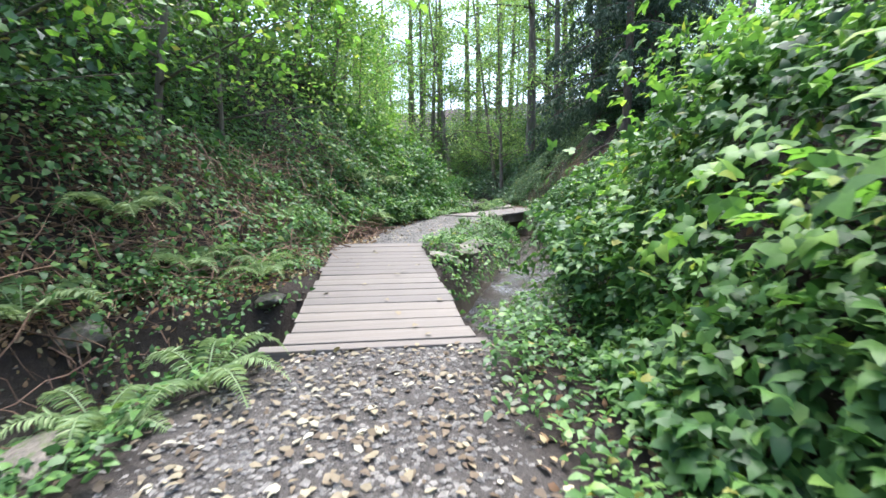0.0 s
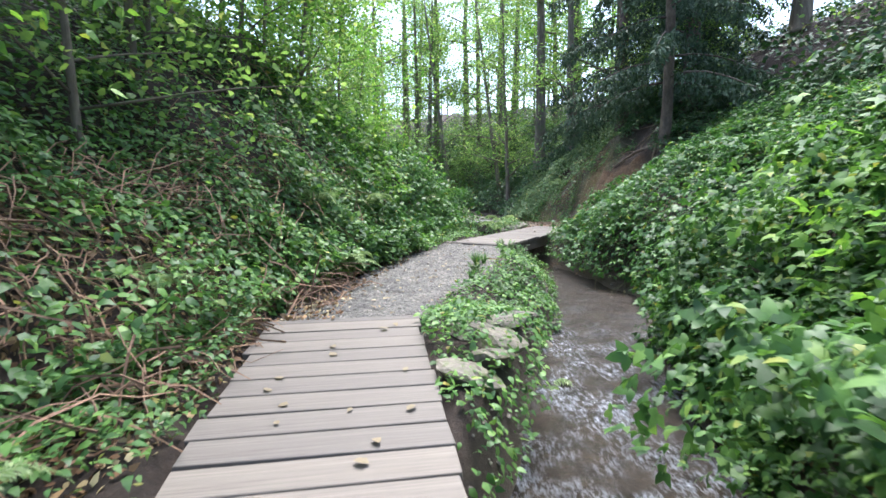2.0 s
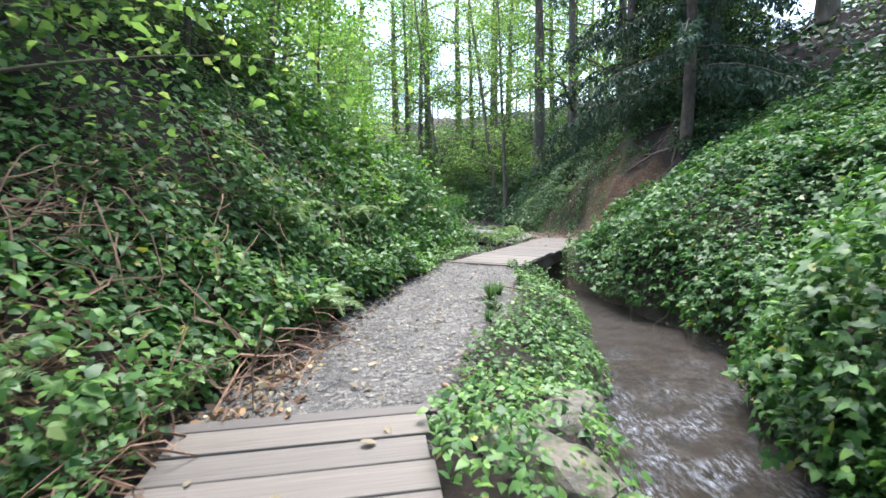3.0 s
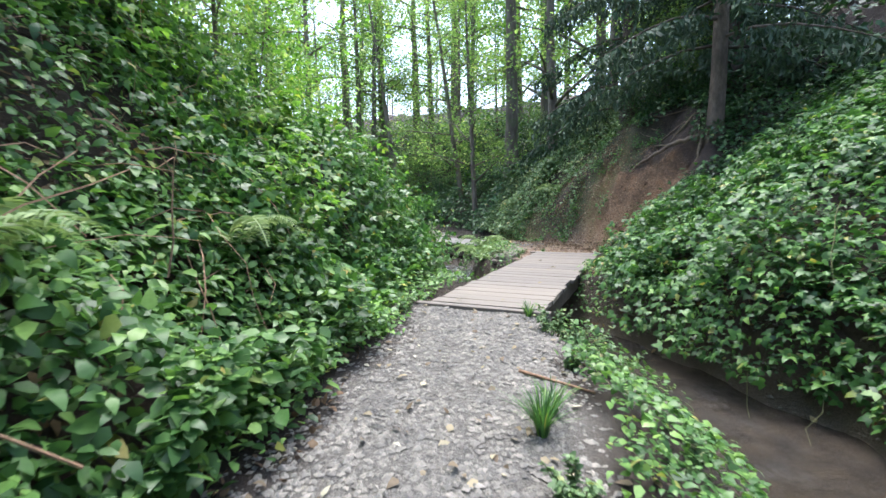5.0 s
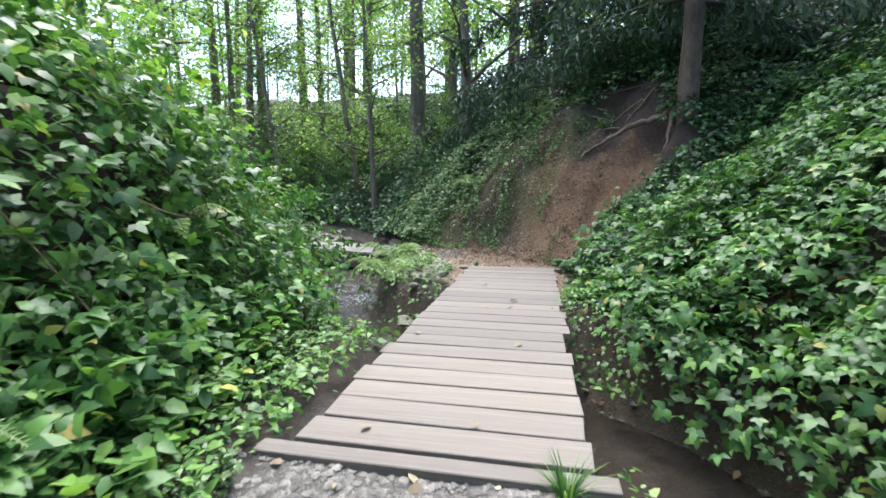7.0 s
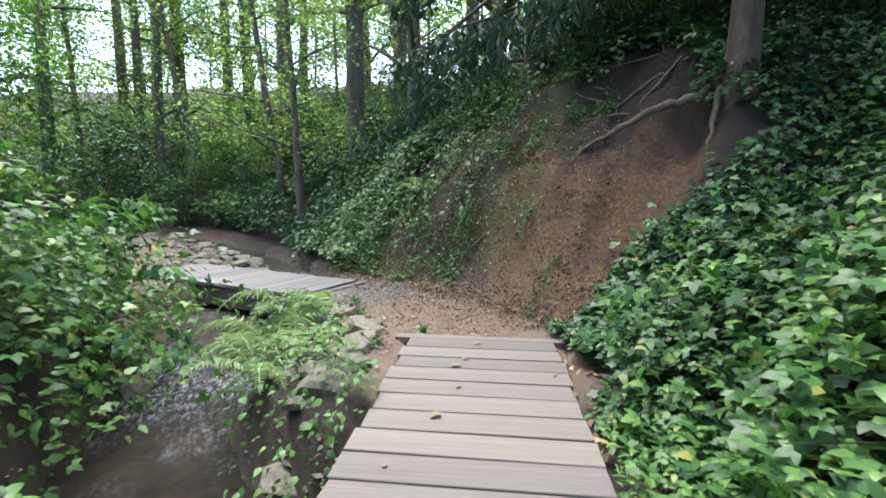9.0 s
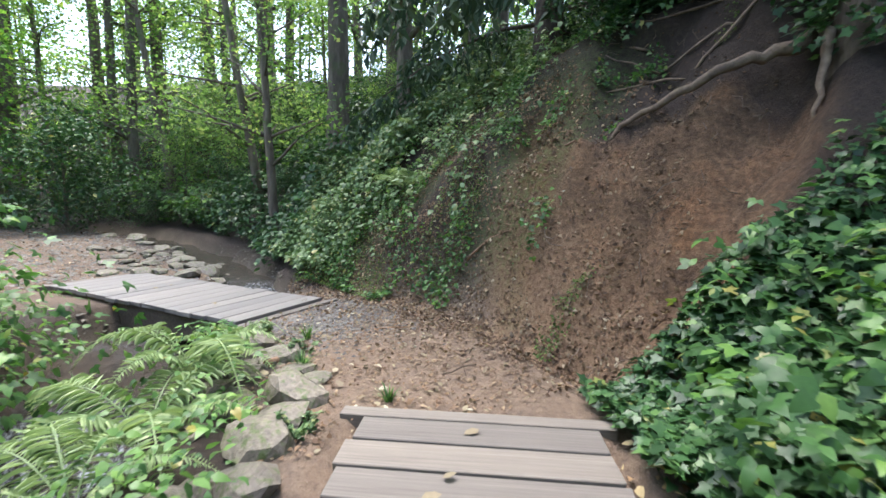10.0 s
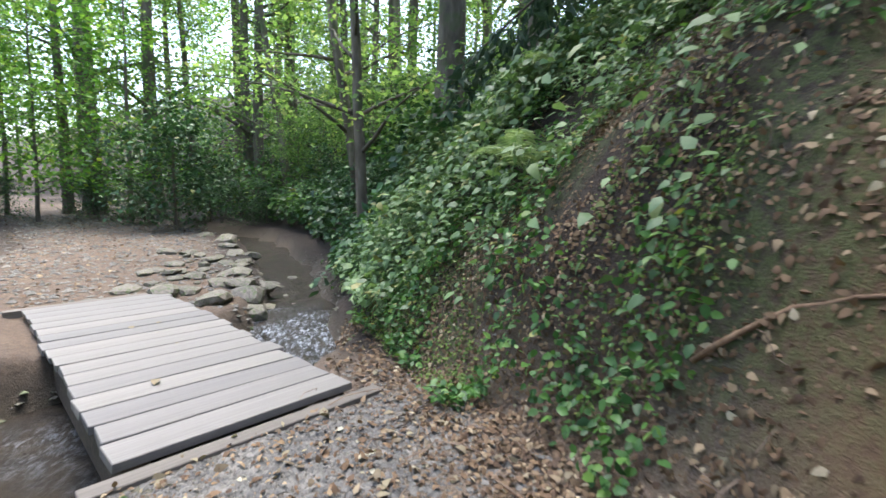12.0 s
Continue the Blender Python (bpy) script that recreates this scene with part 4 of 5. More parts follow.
# ---- ferns ----
def fern(label, at, reach, fronds, seed, lift=0.0):
    """A fern: each frond a bent rib with two rows of leaflets."""
    rng, nrng = random.Random(seed), np.random.default_rng(seed)
    root = tagged(new("fern"), label, "fern", group="ferns along the stream")
    root.location = (at[0], at[1], float(ground_z(at[0], at[1])[0]) - 0.02 + lift)
    for k in range(fronds):
        ang = 2 * math.pi * k / fronds + rng.uniform(-0.35, 0.35)
        ln, rise = reach * rng.uniform(0.75, 1.1), rng.uniform(0.7, 1.35)
        u = np.linspace(0.0, 1, 42)
        d = np.array([math.cos(ang), math.sin(ang), 0])
        sidev = np.array([-math.sin(ang), math.cos(ang), 0])
        rib = d[None] * (ln * u * 0.92)[:, None] + np.array([0, 0, 1.0])[None] * (ln * (rise * 1.25 * u - rise * 1.15 * u * u))[:, None]
        pu = u[4:]
        pos = np.repeat(rib[4:], 2, 0)
        sgn = np.tile([1.0, -1.0], len(pu))
        size = np.repeat(0.21 * ln * np.sin(np.pi * (0.12 + 0.86 * pu)) ** 0.8 * (1.1 - 0.6 * pu), 2) + 0.012
        tow = sidev[None] * sgn[:, None] * 9 + d[None] * 3.0 - np.array([0, 0, 0.8])[None]
        nrm = np.tile([0.0, 0.0, 1.0], (len(pos), 1)) + 0.3 * d[None]
        slim = (LEAF_OVAL[0] * np.array([0.23, 1, 1.2]), LEAF_OVAL[1])
        v, f = leaf_arrays(pos, nrm, size, slim, tow, 0.12, nrng)
        w = 0.004
        rv = np.concatenate([rib - sidev * w, rib + sidev * w])
        m = len(rib)
        rf = np.array([(i, i + 1, m + i + 1) for i in range(m - 1)] + [(i, m + i + 1, m + i) for i in range(m - 1)])
        v, f = join([(v, f), (rv, rf)])
        fr = new("frond", array_mesh("frond", v, f, M_FERN))
        fr.parent = root
    return root


for i, (x, y, rr, n, lift) in enumerate(((-1.2, 2.25, 0.55, 6, 0.02), (-1.5, 1.9, 0.45, 5, 0.02), (-2.3, 2.6, 0.6, 6, 0.1), (-2.7, 2.9, 0.6, 6, 0.2), (-2.3, 4.15, 0.6, 7, 0.2), (-2.75, 4.0, 0.65, 7, 0.3), (-1.55, 3.95, 0.4, 6, 0.2), (-1.2, 8.1, 0.5, 6, 0.2), (-1.65, 8.7, 0.7, 7, 0.35), (-1.3, 10.4, 0.5, 6, 0.25), (-0.9, 11.4, 0.45, 6, 0.2),
                                         (-0.5, 13.0, 0.5, 6, 0.25), (1.58, 16.2, 0.8, 9, 0.02), (1.8, 16.75, 0.7, 8, 0.04), (1.42, 15.6, 0.55, 7, 0.02), (4.15, 19.4, 0.6, 7, 0.2), (4.6, 20.4, 0.6, 7, 0.2), (0.75, 6.7, 0.35, 6, 0.02), (2.0, 17.35, 0.4, 6, 0), (-2.05, 6.0, 0.45, 6, 0.2), (3.6, 20.9, 0.5, 6, 0.2), (-1.7, 12.6, 0.6, 7, 0.35))):
    fern("light green fern with arching feathery fronds", (x, y), rr, n, 50 + i, lift)

# ---- stones ----
def stone_mesh(seed, flat=0.6):
    rng = random.Random(seed)
    bm = bmesh.new()
    bmesh.ops.create_icosphere(bm, subdivisions=2, radius=1)
    off = Vector((rng.uniform(0, 50), rng.uniform(0, 50), rng.uniform(0, 50)))
    planes = [(Vector((rng.gauss(0, 1), rng.gauss(0, 1), rng.gauss(0, 1))).normalized(), rng.uniform(0.55, 0.85)) for k in range(11)]
    for v in bm.verts:
        d = v.co.normalized()
        q = d * (0.95 + 0.35 * noise.noise(d * 1.3 + off))
        for nrm, dist in planes:
            q -= nrm * max(0.0, q.dot(nrm) - dist) * 0.92
        v.co = q * (1.12 + 0.07 * noise.noise(d * 3.5 + off) + 0.05 * noise.noise(d * 9 + off))
        v.co.z *= flat
    for fc in bm.faces:
        fc.smooth = False
    me = bpy.data.meshes.new("rock")
    bm.to_mesh(me)
    bm.free()
    me.materials.append(M_STONE)
    return me


ROCKS = [stone_mesh(k, f) for k, f in enumerate((0.6, 0.42, 0.7, 0.35, 0.55, 0.3))]
rr = random.Random(9)


def rock(x, y, size, label="grey-brown mossy rock at the stream's edge", sink=0.3):
    ob = tagged(new("rock", rr.choice(ROCKS)), label, "rock", group="rocks along the stream")
    s = size * rr.uniform(0.85, 1.15)
    ob.matrix_world = pose(x, y, float(ground_z(x, y)[0]) + s * (0.35 - sink), rr.uniform(-15, 15), rr.uniform(-15, 15), rr.uniform(0, 360)) @ Matrix.Diagonal((s * rr.uniform(0.8, 1.4), s, s, 1))
    return ob


for x, y, sz in ((0.12, 6.35, 0.22), (0.3, 6.1, 0.2), (0.2, 5.8, 0.24), (0.42, 6.55, 0.17), (0.05, 5.5, 0.2), (0.6, 6.9, 0.16), (0.5, 5.75, 0.15), (0.95, 7.6, 0.12), (1.2, 8.1, 0.1), (0.35, 5.2, 0.13), (1.35, 8.9, 0.12), (1.5, 6.2, 0.12), (2.25, 7.6, 0.1), (1.95, 8.3, 0.11), (1.25, 9.8, 0.14), (1.1, 9.5, 0.15), (1.3, 10.2, 0.13),
                 (2.3, 16.2, 0.2), (2.15, 15.9, 0.17), (2.35, 16.55, 0.17), (2.0, 15.4, 0.16), (1.75, 15.1, 0.15), (1.5, 14.9, 0.18), (2.3, 16.9, 0.16), (2.15, 17.3, 0.18), (1.95, 17.7, 0.2), (0.45, 17.0, 0.22), (0.5, 16.5, 0.16), (0.95, 17.35, 0.14), (1.3, 17.0, 0.12), (0.3, 17.6, 0.2), (1.85, 18.2, 0.2), (1.2, 16.3, 0.12),
                 (1.5, 21.2, 0.2), (1.75, 21.5, 0.22), (1.95, 21.2, 0.16), (1.6, 21.9, 0.18), (1.9, 22.2, 0.17), (1.35, 22.0, 0.16), (1.25, 22.6, 0.18), (1.7, 22.9, 0.2), (1.0, 23.4, 0.16), (1.45, 23.6, 0.15), (2.2, 21.8, 0.15), (0.9, 24.3, 0.17), (1.2, 24.8, 0.2), (0.5, 25.4, 0.17), (0.7, 22.3, 0.12), (2.55, 21.0, 0.13), (1.1, 21.6, 0.13), (0.2, 26.3, 0.2), (-0.5, 27.2, 0.2), (-1.55, 1.6, 0.2), (-1.6, 2.35, 0.14), (-2.6, 3.2, 0.2), (-1.5, 3.95, 0.16), (-2.95, 2.3, 0.2), (-1.3, 3.1, 0.13), (-1.0, 3.4, 0.12), (2.08, 15.72, 0.2), (2.4, 20.2, 0.15), (2.15, 20.7, 0.17), (2.65, 19.95, 0.13), (2.5, 20.6, 0.12), (1.95, 20.4, 0.14), (1.55, 6.4, 0.14), (1.72, 6.55, 0.1), (1.1, 5.9, 0.1), (0.75, 5.2, 0.11), (0.9, 4.75, 0.13), (1.75, 8.6, 0.1), (0.5, 16.2, 0.17), (0.55, 17.3, 0.18), (1.55, 17.2, 0.13), (0.35, 15.7, 0.12), (0.9, 15.0, 0.1), (1.2, 15.6, 0.1)):
    rock(x, y, sz)
rk = random.Random(31)
for k in range(26):
    v = rk.uniform(0, 1)
    rock(2.3 - 0.9 * v + rk.uniform(-0.4, 0.4), 20.9 + 3.4 * v + rk.uniform(-0.3, 0.3), rk.uniform(0.07, 0.17), "wet grey rock lying in the stream", 0.1)
for k in range(46):
    v = rk.uniform(0, 1)
    rock(1.75 - 1.0 * v + rk.uniform(-1.2, 0.5), 21.3 + 3.6 * v + rk.uniform(-0.35, 0.35), rk.uniform(0.035, 0.13), "grey flat stone in the rubble beside the stream", 0.12)
for k in range(22):
    v = rk.uniform(0, 1)
    rock(1.55 + 0.75 * v + rk.uniform(-0.15, 0.1), 14.9 + 2.4 * v + rk.uniform(-0.15, 0.15), rk.uniform(0.06, 0.13), "grey-brown stone stacked beside the footbridge")
rock(2.42, 16.35, 0.1, "pale whitish stone beside the path", 0.1)

def CARPET(y):
    return np.interp(y, [13.8, 15.0, 15.5, 15.9], [3.3, 3.5, 3.65, 4.1])


# ---- gravel, litter, twigs ----
def pebble_arrays(pos, size, rng=RNG):
    tv = np.array([(1, 0, 0), (0, 1, 0), (-1, 0, 0), (0, -1, 0), (0, 0, 0.6), (0, 0, -0.6)])
    tf = np.array([(0, 1, 4), (1, 2, 4), (2, 3, 4), (3, 0, 4), (1, 0, 5), (2, 1, 5), (3, 2, 5), (0, 3, 5)])
    n = len(pos)
    a = rng.uniform(0, 2 * np.pi, n)
    c, s = np.cos(a)[:, None], np.sin(a)[:, None]
    sh = tv[None] * rng.uniform(0.55, 1.3, (n, 6, 1)) * np.stack([rng.uniform(0.7, 1.5, n), np.ones(n), rng.uniform(0.5, 1.0, n)], -1)[:, None, :]
    v = np.stack([sh[..., 0] * c - sh[..., 1] * s, sh[..., 0] * s + sh[..., 1] * c, sh[..., 2]], -1) * size[:, None, None] + pos[:, None, :]
    return v.reshape(-1, 3), (tf[None] + (np.arange(n) * 6)[:, None, None]).reshape(-1, 3)


def on_path(pts, half):
    return lambda x, y: (1 - sstep(half * 0.75, half * 1.45, line_dist(x, y, pts)[0])) * off_deck(x, y)


def off_deck(x, y):
    free = np.ones_like(x)
    for ax, ay, bx, by, half in DECKS:
        free = free * off_rect(x, y, ax, ay, bx, by, 0.6, 0.1)
    return free


def scatter_stones(name, label, n, box, keep, lo, hi, material=None):
    x, y = sample_ground(n, *box, keep)
    size = lo + (hi - lo) * RNG.uniform(size=n) ** 2
    v, f = pebble_arrays(np.stack([x, y, ground_z(x, y) + size * 0.12], -1), size)
    tagged(new(name, array_mesh(name, v, f, material or M_GRAVEL)), label, "gravel", kind="stuff")


scatter_stones("path_gravel", "pale grey crushed gravel on the path", 13000, (-2.2, 1.6, 6.4, 11.9), on_path(PATH_B, 0.6), 0.008, 0.026)
scatter_stones("start_gravel", "small grey stones on the trodden path", 6500, (-1.4, 0.6, -0.6, 3.0), on_path(PATH_A, 0.62), 0.006, 0.022)
scatter_stones("bend_gravel", "grey gravel in front of the footbridge", 8000, (1.6, 3.8, 16.6, 19.2), lambda x, y: np.exp(-((x - 2.7) ** 2 + (y - 18.1) ** 2) / 0.45) * off_deck(x, y), 0.006, 0.022)
scatter_stones("clearing_gravel", "brownish gravel and stones in the clearing", 6500, (-8, 3, 20.8, 33), on_path(PATH_D, 1.5), 0.012, 0.05)
scatter_stones("bed_stones", "wet brown pebbles on the stream's edge", 2600, (-4, 3.2, 1, 25), lambda x, y: (lambda s: s * (1 - s) * 4)(height(x, y)[3]), 0.01, 0.035, M_STONE)


def litter(name, label, n, box, keep, lo, hi, lift=0.008, wild=0.35, material=None):
    x, y = sample_ground(n, *box, keep)
    nrm = ground_normal(x, y, 0.05)
    pos = np.stack([x, y, ground_z(x, y) + lift + 0.012 * RNG.uniform(size=n)], -1)
    v, f = leaf_arrays(pos, nrm, RNG.uniform(lo, hi, n), LEAF_FLAT, None, wild)
    tagged(new(name, array_mesh(name, v, f, material or M_DEAD, True)), label, "leaf litter", kind="stuff")


litter("path_leaves", "fallen pale yellow and brown leaves on the path", 1400, (-1.6, 0.7, -0.6, 2.85), on_path(PATH_A, 0.7), 0.025, 0.065, wild=0.22, material=M_PALE)
litter("gravel_leaves", "scattered fallen leaves on the gravel", 300, (-2.2, 1.8, 6.4, 12), on_path(PATH_B, 0.85), 0.03, 0.07, material=M_PALE)
litter("clay_leaves", "brown fallen leaves at the foot of the bank", 9000, (2.0, 5.0, 15.6, 20.5), lambda x, y: np.exp(-((x - curve_x(y, FOOT_R) - 0.15) / 0.5) ** 2) * off_deck(x, y) * (0.25 + 0.75 * sstep(0.3, 0.6, vnoise(x, y, 0.3, 80))) + 0.05 * on_path(PATH_C, 0.9)(x, y), 0.016, 0.05, wild=0.45, material=M_LITTER)
litter("bend_litter", "small brown litter trodden into the clay path", 3800, (2.0, 4.6, 15.5, 19), on_path(PATH_C, 1.0), 0.01, 0.035, wild=0.3, material=M_LITTER)
litter("bend_leaves", "pale fallen leaves on the clay path", 480, (2.0, 4.6, 15.5, 19), on_path(PATH_C, 1.0), 0.02, 0.065, material=M_PALE)
litter("bank_leaves", "brown leaf litter clinging to the bank", 8500, (3, 7.5, 16.2, 22), lambda x, y: right_of(0.0, 3.2)(x, y) * (0.12 + 0.88 * sstep(17.1, 18.0, y)) * (0.3 + 0.7 * sstep(0.35, 0.6, vnoise(x, y, 0.4, 79))), 0.012, 0.034, 0.0, 0.35, M_LITTER)
litter("ledge_leaves", "dark brown leaf litter caught on the ledges of the bank", 6500, (3.4, 6.2, 16.0, 19.6), lambda x, y: right_of(0.05, 1.5)(x, y) * (0.25 + 0.75 * sstep(16.7, 17.3, y)) * (0.1 + 0.9 * sstep(0.42, 0.62, vnoise(x, y, 0.28, 82))), 0.016, 0.046, 0.0, 0.5, M_LITTER)
litter("clearing_leaves", "brown fallen leaves in the clearing", 1900, (-8, 3, 20.8, 33), on_path(PATH_D, 1.6), 0.03, 0.08, wild=0.3, material=M_LITTER)
litter("slope_leaves", "brown dead leaves under the brambles", 5000, (-4.5, 0, 1.5, 16), left_of(-0.4, 2.0), 0.035, 0.08, 0.01, 0.6, M_LITTER)
litter("stem_litter", "brown litter under the dry stems", 3200, (-3.3, -1.0, 2.8, 7.4), lambda x, y: left_of(-0.7, 1.2)(x, y) * off_deck(x, y) * (1 - height(x, y)[3]), 0.03, 0.07, 0.01, 0.6)
litter("right_leaves", "brown dead leaves under the ivy", 2500, (0.2, 4.5, 0, 15), right_of(-0.6, 1.2), 0.04, 0.08, 0.01, 0.5)
cover("bank_ivy", "sparse ivy and moss plants on the bare bank", 7500, (2.8, 7, 17.1, 21.5), lambda x, y: right_of(0.1, 2.6)(x, y) * (0.12 + 0.88 * sstep(17.5, 19.2, y)) * sstep(0.3, 0.6, vnoise(x, y, 0.5, 61)), (0.025, 0.065), 0.16, M_SAGE, LEAF_MID)

cover("ivy_carpet", "low dark ivy creeping over the foot of the bank", 4600, (3.2, 5.6, 13.8, 16.1), lambda x, y: (x > CARPET(y) + 0.35 * (vnoise(x, y, 0.35, 75) - 0.5)) * (x < CARPET(y) + 1.4) * ivy_edge(x, y), (0.04, 0.09), 0.1, M_IVY, LEAF_IVY, "plants", 0.45, 1.0, True)
cover("bank_sprigs", "small dull green sprigs scattered over the litter", 5000, (3.0, 6.2, 16.6, 20.5), lambda x, y: right_of(-0.15, 2.2)(x, y) * sstep(0.5, 0.75, vnoise(x, y, 0.28, 73)), (0.025, 0.06), 0.1, M_BRAMBLE, LEAF_OVAL, "plants", 0.7, 1.0, True)
cover("bank_moss", "short green moss and tiny plants on the bank", 16000, (2.9, 7.0, 16.2, 21), lambda x, y: right_of(-0.1, 3.0)(x, y) * sstep(0.52, 0.72, vnoise(x, y, 0.6, 71)) * 3, (0.012, 0.035), 0.03, M_MOSS, LEAF_MID, "moss", 0.6, 1.0, True)

# leaves lying on the planks
lv = random.Random(3)
for ax, ay, az, bx, by, bz, n in ((-0.40, 2.86, 0.19, -0.915, 6.52, 0.36, 22), (0.62, 11.52, 0.475, 3.04, 15.42, 0.49, 14), (2.5, 18.46, 0.405, 0.47, 21.14, 0.41, 5)):
    for k in range(n):
        u, w = lv.random(), lv.uniform(-0.5, 0.5)
        ln = math.hypot(bx - ax, by - ay)
        px, py = ax + (bx - ax) * u + (by - ay) / ln * w, ay + (by - ay) * u - (bx - ax) / ln * w
        v, f = leaf_arrays(np.zeros((1, 3)), np.array([[0, 0, 1.0]]), np.array([lv.uniform(0.04, 0.08)]), LEAF_OVAL, None, 0.12)
        lf = tagged(new("fallen_leaf", array_mesh("fallen_leaf", v, f, M_PALE, True)), "pale fallen leaf lying on the planks", "leaf", group="leaves on the planks")
        lf.location = (px, py, az + (bz - az) * u + 0.012)


def twigs(name, label, n, box, keep, lo, hi, radius, lift, material):
    """Thin bent sticks lying about, as one tangle."""
    x, y = sample_ground(n, *box, keep)
    nrm, zz = ground_normal(x, y), ground_z(x, y)
    chunks = []
    for i in range(n):
        d = RNG.normal(size=3)
        d -= nrm[i] * np.dot(d, nrm[i]) * RNG.uniform(0.5, 1.0)
        d /= np.linalg.norm(d)
        ln = RNG.uniform(lo, hi)
        u = np.linspace(-0.5, 0.5, 5)
        c = np.array([x[i], y[i], zz[i]]) + nrm[i] * lift * RNG.uniform(0.1, 1)
        pts = c + d * (u * ln)[:, None] + nrm[i] * ((0.25 - u * u) * ln * RNG.uniform(-0.1, 0.7))[:, None] + 0.02 * RNG.normal(size=(5, 3))
        s1 = np.cross(d, nrm[i] + 0.01)
        s1 /= np.linalg.norm(s1)
        s2 = np.cross(d, s1)
        rad = radius * RNG.uniform(0.5, 1.3) * np.array([1, 0.9, 0.8, 0.65, 0.4])
        ring = np.concatenate([pts + s1 * rad[:, None], pts - 0.5 * s1 * rad[:, None] + 0.87 * s2 * rad[:, None], pts - 0.5 * s1 * rad[:, None] - 0.87 * s2 * rad[:, None]])
        f = []
        for k in range(4):
            for a, b in ((0, 5), (5, 10), (10, 0)):
                f += [(a + k, b + k, b + k + 1), (a + k, b + k + 1, a + k + 1)]
        chunks.append((ring, np.array(f)))
    v, f = join(chunks)
    tagged(new(name, array_mesh(name, v, f, material)), label, "twigs", kind="stuff")


twigs("dry_twigs", "tangle of dry brown bramble stems on the slope", 1050, (-3.6, -0.9, 2.6, 8.0), lambda x, y: left_of(-0.5, 1.5)(x, y) * off_deck(x, y), 0.2, 0.8, 0.007, 0.24, M_TWIG)
twigs("slope_twigs", "thin dead stems among the leaves", 260, (-4.5, 0, 7, 15), left_of(0.2, 2.5), 0.3, 1.1, 0.005, 0.45, M_TWIG)
twigs("bramble_stems", "arching green bramble stems over the bank", 170, (0.4, 6, 0, 13), right_of(-0.1, 3.0), 0.3, 0.9, 0.0035, 0.35, M_STEM)
twigs("bank_twigs", "small sticks and bare roots on the bank", 290, (2.6, 7, 15.6, 20), lambda x, y: right_of(-0.9, 2.2)(x, y), 0.06, 0.32, 0.005, 0.02, M_ROOT)

M_CLOD = rough_mat("clay_clod", [(0.3, (0.07, 0.043, 0.025)), (0.7, (0.19, 0.12, 0.07))], 18, 0.6, 0.95)
scatter_stones("clay_clods", "loose brown clods and stones on the clay bank", 1800, (3.2, 6.2, 15.3, 18.8), lambda x, y: height(x, y)[2] * right_of(-0.2, 2.0)(x, y), 0.004, 0.018, M_CLOD)


# ---- weeds, grass and loose sticks beside the path ----
def weed_clump(label, at, tall, stems, seed, material, leaf, category="weed"):
    rng, nrng = random.Random(seed), np.random.default_rng(seed)
    root = tagged(new("weed_clump"), label, category, group="weeds beside the path")
    root.location = (at[0], at[1], float(ground_z(at[0], at[1])[0]) - 0.02)
    for k in range(stems):
        ang, ln, out = rng.uniform(0, 2 * math.pi), tall * rng.uniform(0.6, 1.1), rng.uniform(0.15, 0.6)
        p = [Vector((math.cos(ang) * (0.05 + out * ln * u * u), math.sin(ang) * (0.05 + out * ln * u * u), ln * (u - 0.25 * out * u * u))) for u in (0, 0.25, 0.5, 0.75, 1)]
        bm = bmesh.new()
        tube(bm, p, [0.004, 0.0035, 0.003, 0.002, 0.001], 4)
        stem = part("stem", bm, M_STEM, root)
        n = 34
        u = nrng.uniform(0.15, 1, n)
        seg = np.minimum((u * 4).astype(int), 3)
        P = np.array([list(q) for q in p])
        pos = P[seg] + (P[seg + 1] - P[seg]) * (u * 4 - seg)[:, None]
        v, f = leaf_arrays(pos, np.tile([0, 0, 1.0], (n, 1)), leaf * nrng.uniform(0.6, 1.1, n), LEAF_OVAL, None, 0.4, nrng)
        lv_ob = new("leaves", array_mesh("leaves", v, f, material))
        lv_ob.parent = stem
    return root


for i, (x, y, tall, st) in enumerate(((1.1, 10.3, 0.45, 14), (1.25, 10.1, 0.4, 12), (1.0, 10.7, 0.42, 13), (1.2, 10.75, 0.36, 11), (0.85, 10.0, 0.28, 9), (0.35, 8.7, 0.25, 9), (0.6, 7.9, 0.35, 12), (0.8, 8.3, 0.35, 12), (0.45, 7.3, 0.3, 10), (1.0, 9.0, 0.3, 10), (-0.35, 12.2, 0.45, 12), (0.1, 12.9, 0.4, 11), (0.35, 13.6, 0.4, 11), (-0.15, 11.6, 0.3, 9), (0.6, 14.2, 0.35, 10), (2.25, 15.75, 0.25, 8), (2.45, 16.9, 0.22, 8), (2.25, 17.6, 0.25, 9))):
    weed_clump("bright green leafy weed clump beside the path", (x, y), 0.62 * tall, st, 80 + i, M_SAGE, 0.036)


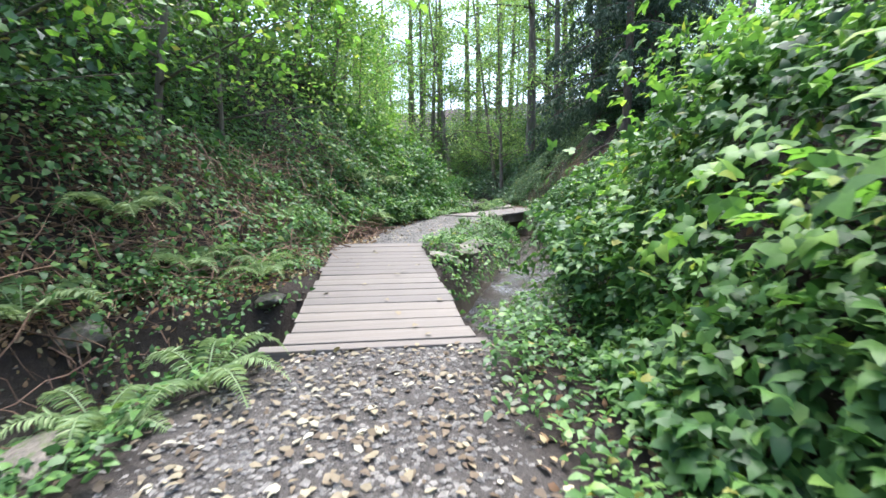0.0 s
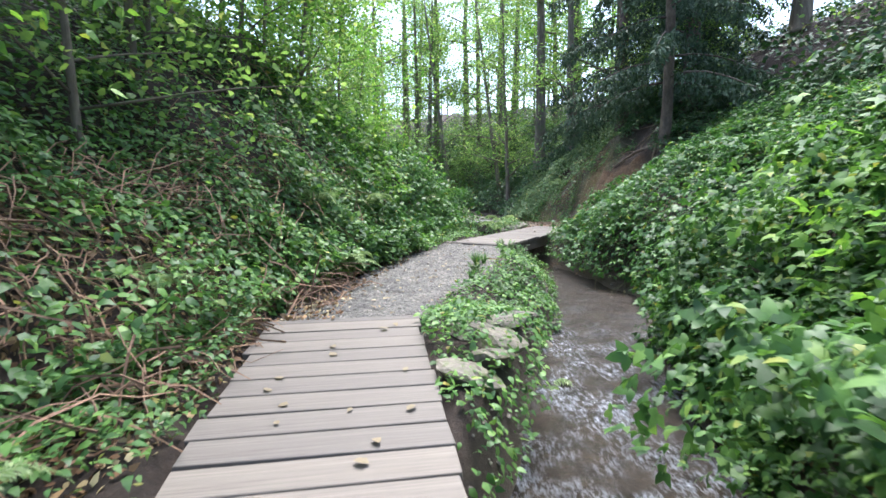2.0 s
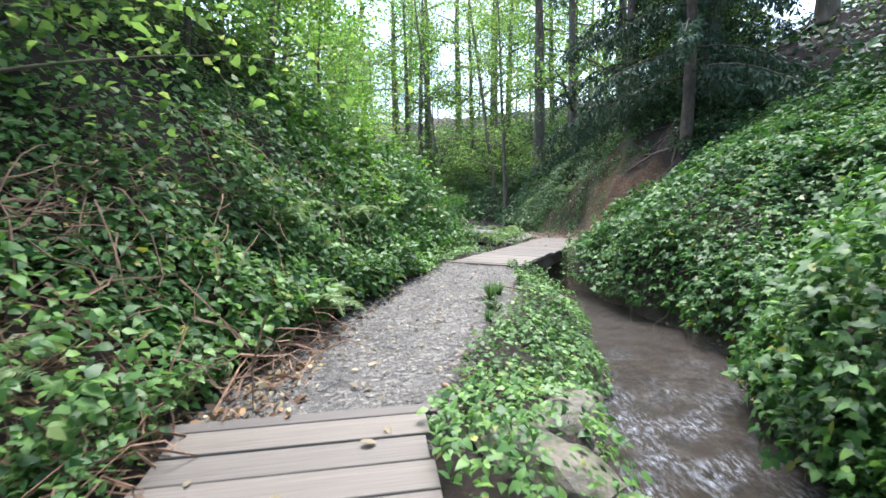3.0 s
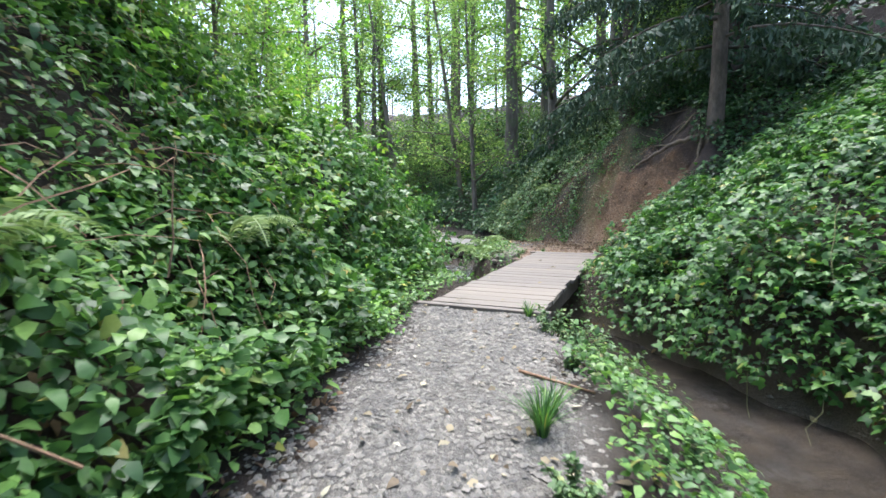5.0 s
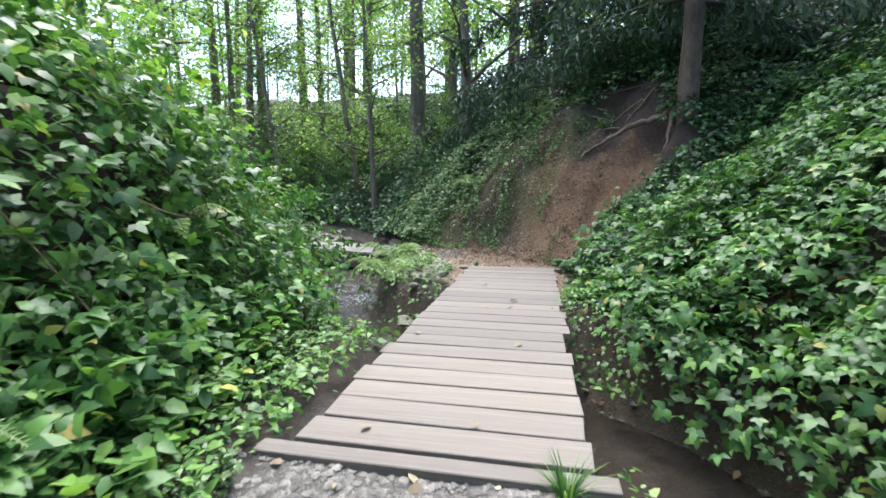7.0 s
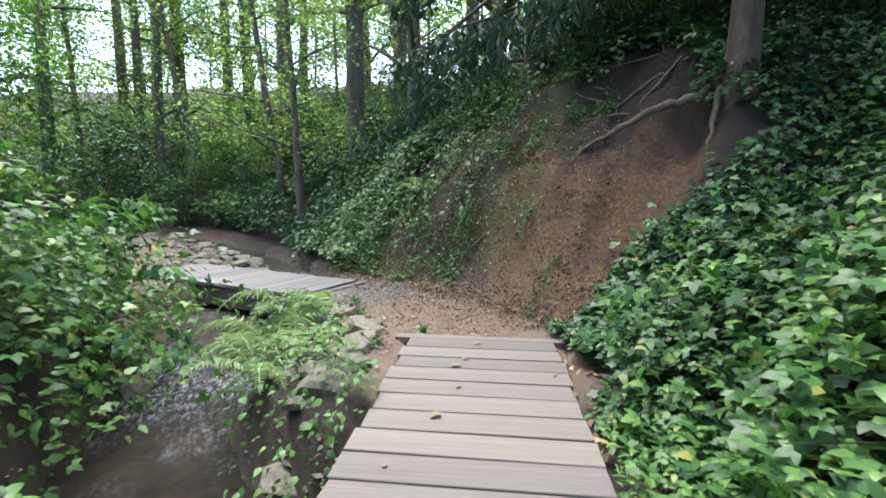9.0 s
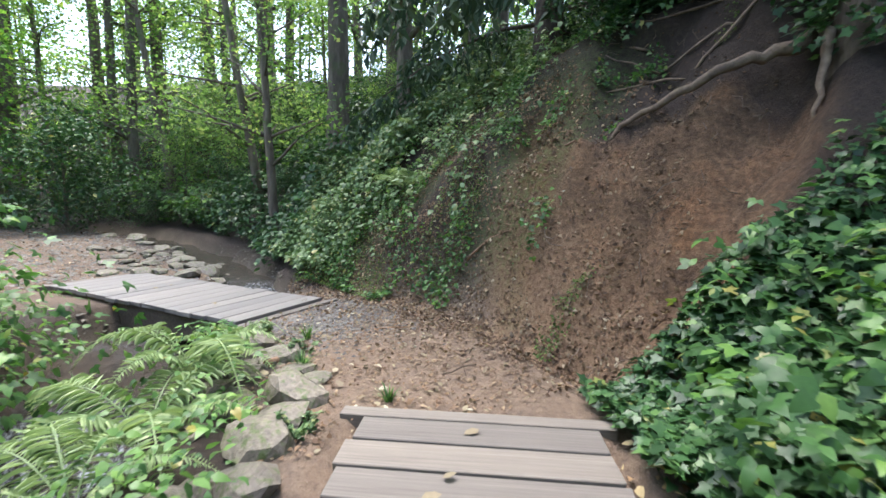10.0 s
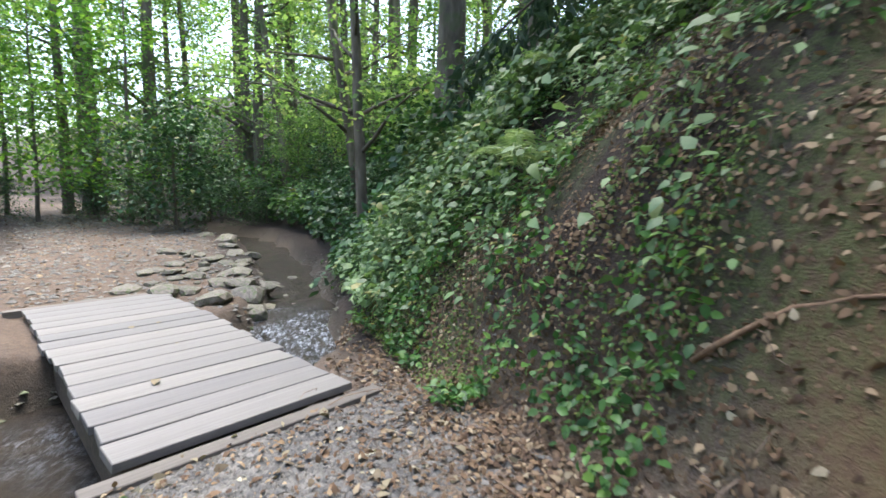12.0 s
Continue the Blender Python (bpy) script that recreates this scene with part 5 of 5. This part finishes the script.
def grass_tuft(label, at, tall, blades, seed):
    nrng = np.random.default_rng(seed)
    n = blades
    a, out, ln = nrng.uniform(0, 2 * np.pi, n), nrng.uniform(0.2, 0.9, n), tall * nrng.uniform(0.6, 1.1, n)
    u = np.array([0, 0.35, 0.7, 1.0])
    d = np.stack([np.cos(a), np.sin(a)], -1)
    r = (out * ln)[:, None] * u ** 2
    c = np.stack([d[:, 0:1] * (r + 0.02), d[:, 1:2] * (r + 0.02), ln[:, None] * (u - 0.35 * out[:, None] * u ** 2)], -1)
    w = np.array([0.004, 0.0035, 0.0025, 0.0003])[None, :, None] * np.stack([-d[:, 1], d[:, 0], 0 * a], -1)[:, None, :]
    v = np.concatenate([c - w, c + w], 1).reshape(-1, 3)
    q = np.array([(k, k + 1, k + 5, k + 4) for k in range(3)])
    f = (q[None] + (np.arange(n) * 8)[:, None, None]).reshape(-1, 4)
    ob = tagged(new("grass_tuft", array_mesh("grass_tuft", v, f, M_BRAMBLE)), label, "grass", group="grass tufts beside the path")
    ob.location = (at[0], at[1], float(ground_z(at[0], at[1])[0]) - 0.01)


for i, (x, y, tall, n) in enumerate(((0.38, 9.15, 0.26, 120), (0.5, 9.35, 0.2, 80), (0.25, 8.3, 0.16, 60), (2.4, 16.6, 0.14, 60), (-0.35, 10.9, 0.2, 70), (2.75, 15.9, 0.12, 40), (2.55, 17.3, 0.15, 50), (0.95, 11.15, 0.18, 60))):
    grass_tuft("green grass tuft beside the gravel path", (x, y), tall, n, 120 + i)


def stick(label, pts, r):
    bm = bmesh.new()
    rng = random.Random(len(pts) + int(1000 * r))
    fine = []
    for a, b in zip(pts[:-1], pts[1:]):
        fine += [Vector(a).lerp(Vector(b), u) + Vector((rng.uniform(-1, 1), rng.uniform(-1, 1), rng.uniform(-0.3, 0.6))) * 0.008 for u in (0, 0.33, 0.66)]
    fine.append(Vector(pts[-1]))
    tube(bm, fine, [r * (1 - 0.6 * k / len(fine)) for k in range(len(fine))], 7, rng, 0.1)
    tagged(link_bm("stick", bm, M_TWIG), label, "stick", group="fallen sticks")


for pts, r in (([(-0.2, 6.95), (-0.05, 6.75), (0.1, 6.55)], 0.014), ([(-1.35, 7.05), (-1.1, 7.1)], 0.012), ([(4.14, 17.6), (4.26, 17.35), (4.33, 17.12)], 0.012), ([(4.0, 17.9), (4.09, 17.62)], 0.009), ([(3.5, 17.8), (3.65, 17.5), (3.9, 17.45)], 0.008), ([(3.1, 17.3), (3.4, 17.2)], 0.008), ([(2.2, 16.75), (2.5, 17.0)], 0.03), ([(4.82, 16.85), (4.78, 17.25)], 0.012), ([(0.5, 9.9), (0.8, 9.5)], 0.012)):
    stick("bare brown fallen stick on the ground", on_ground(pts, r), r)
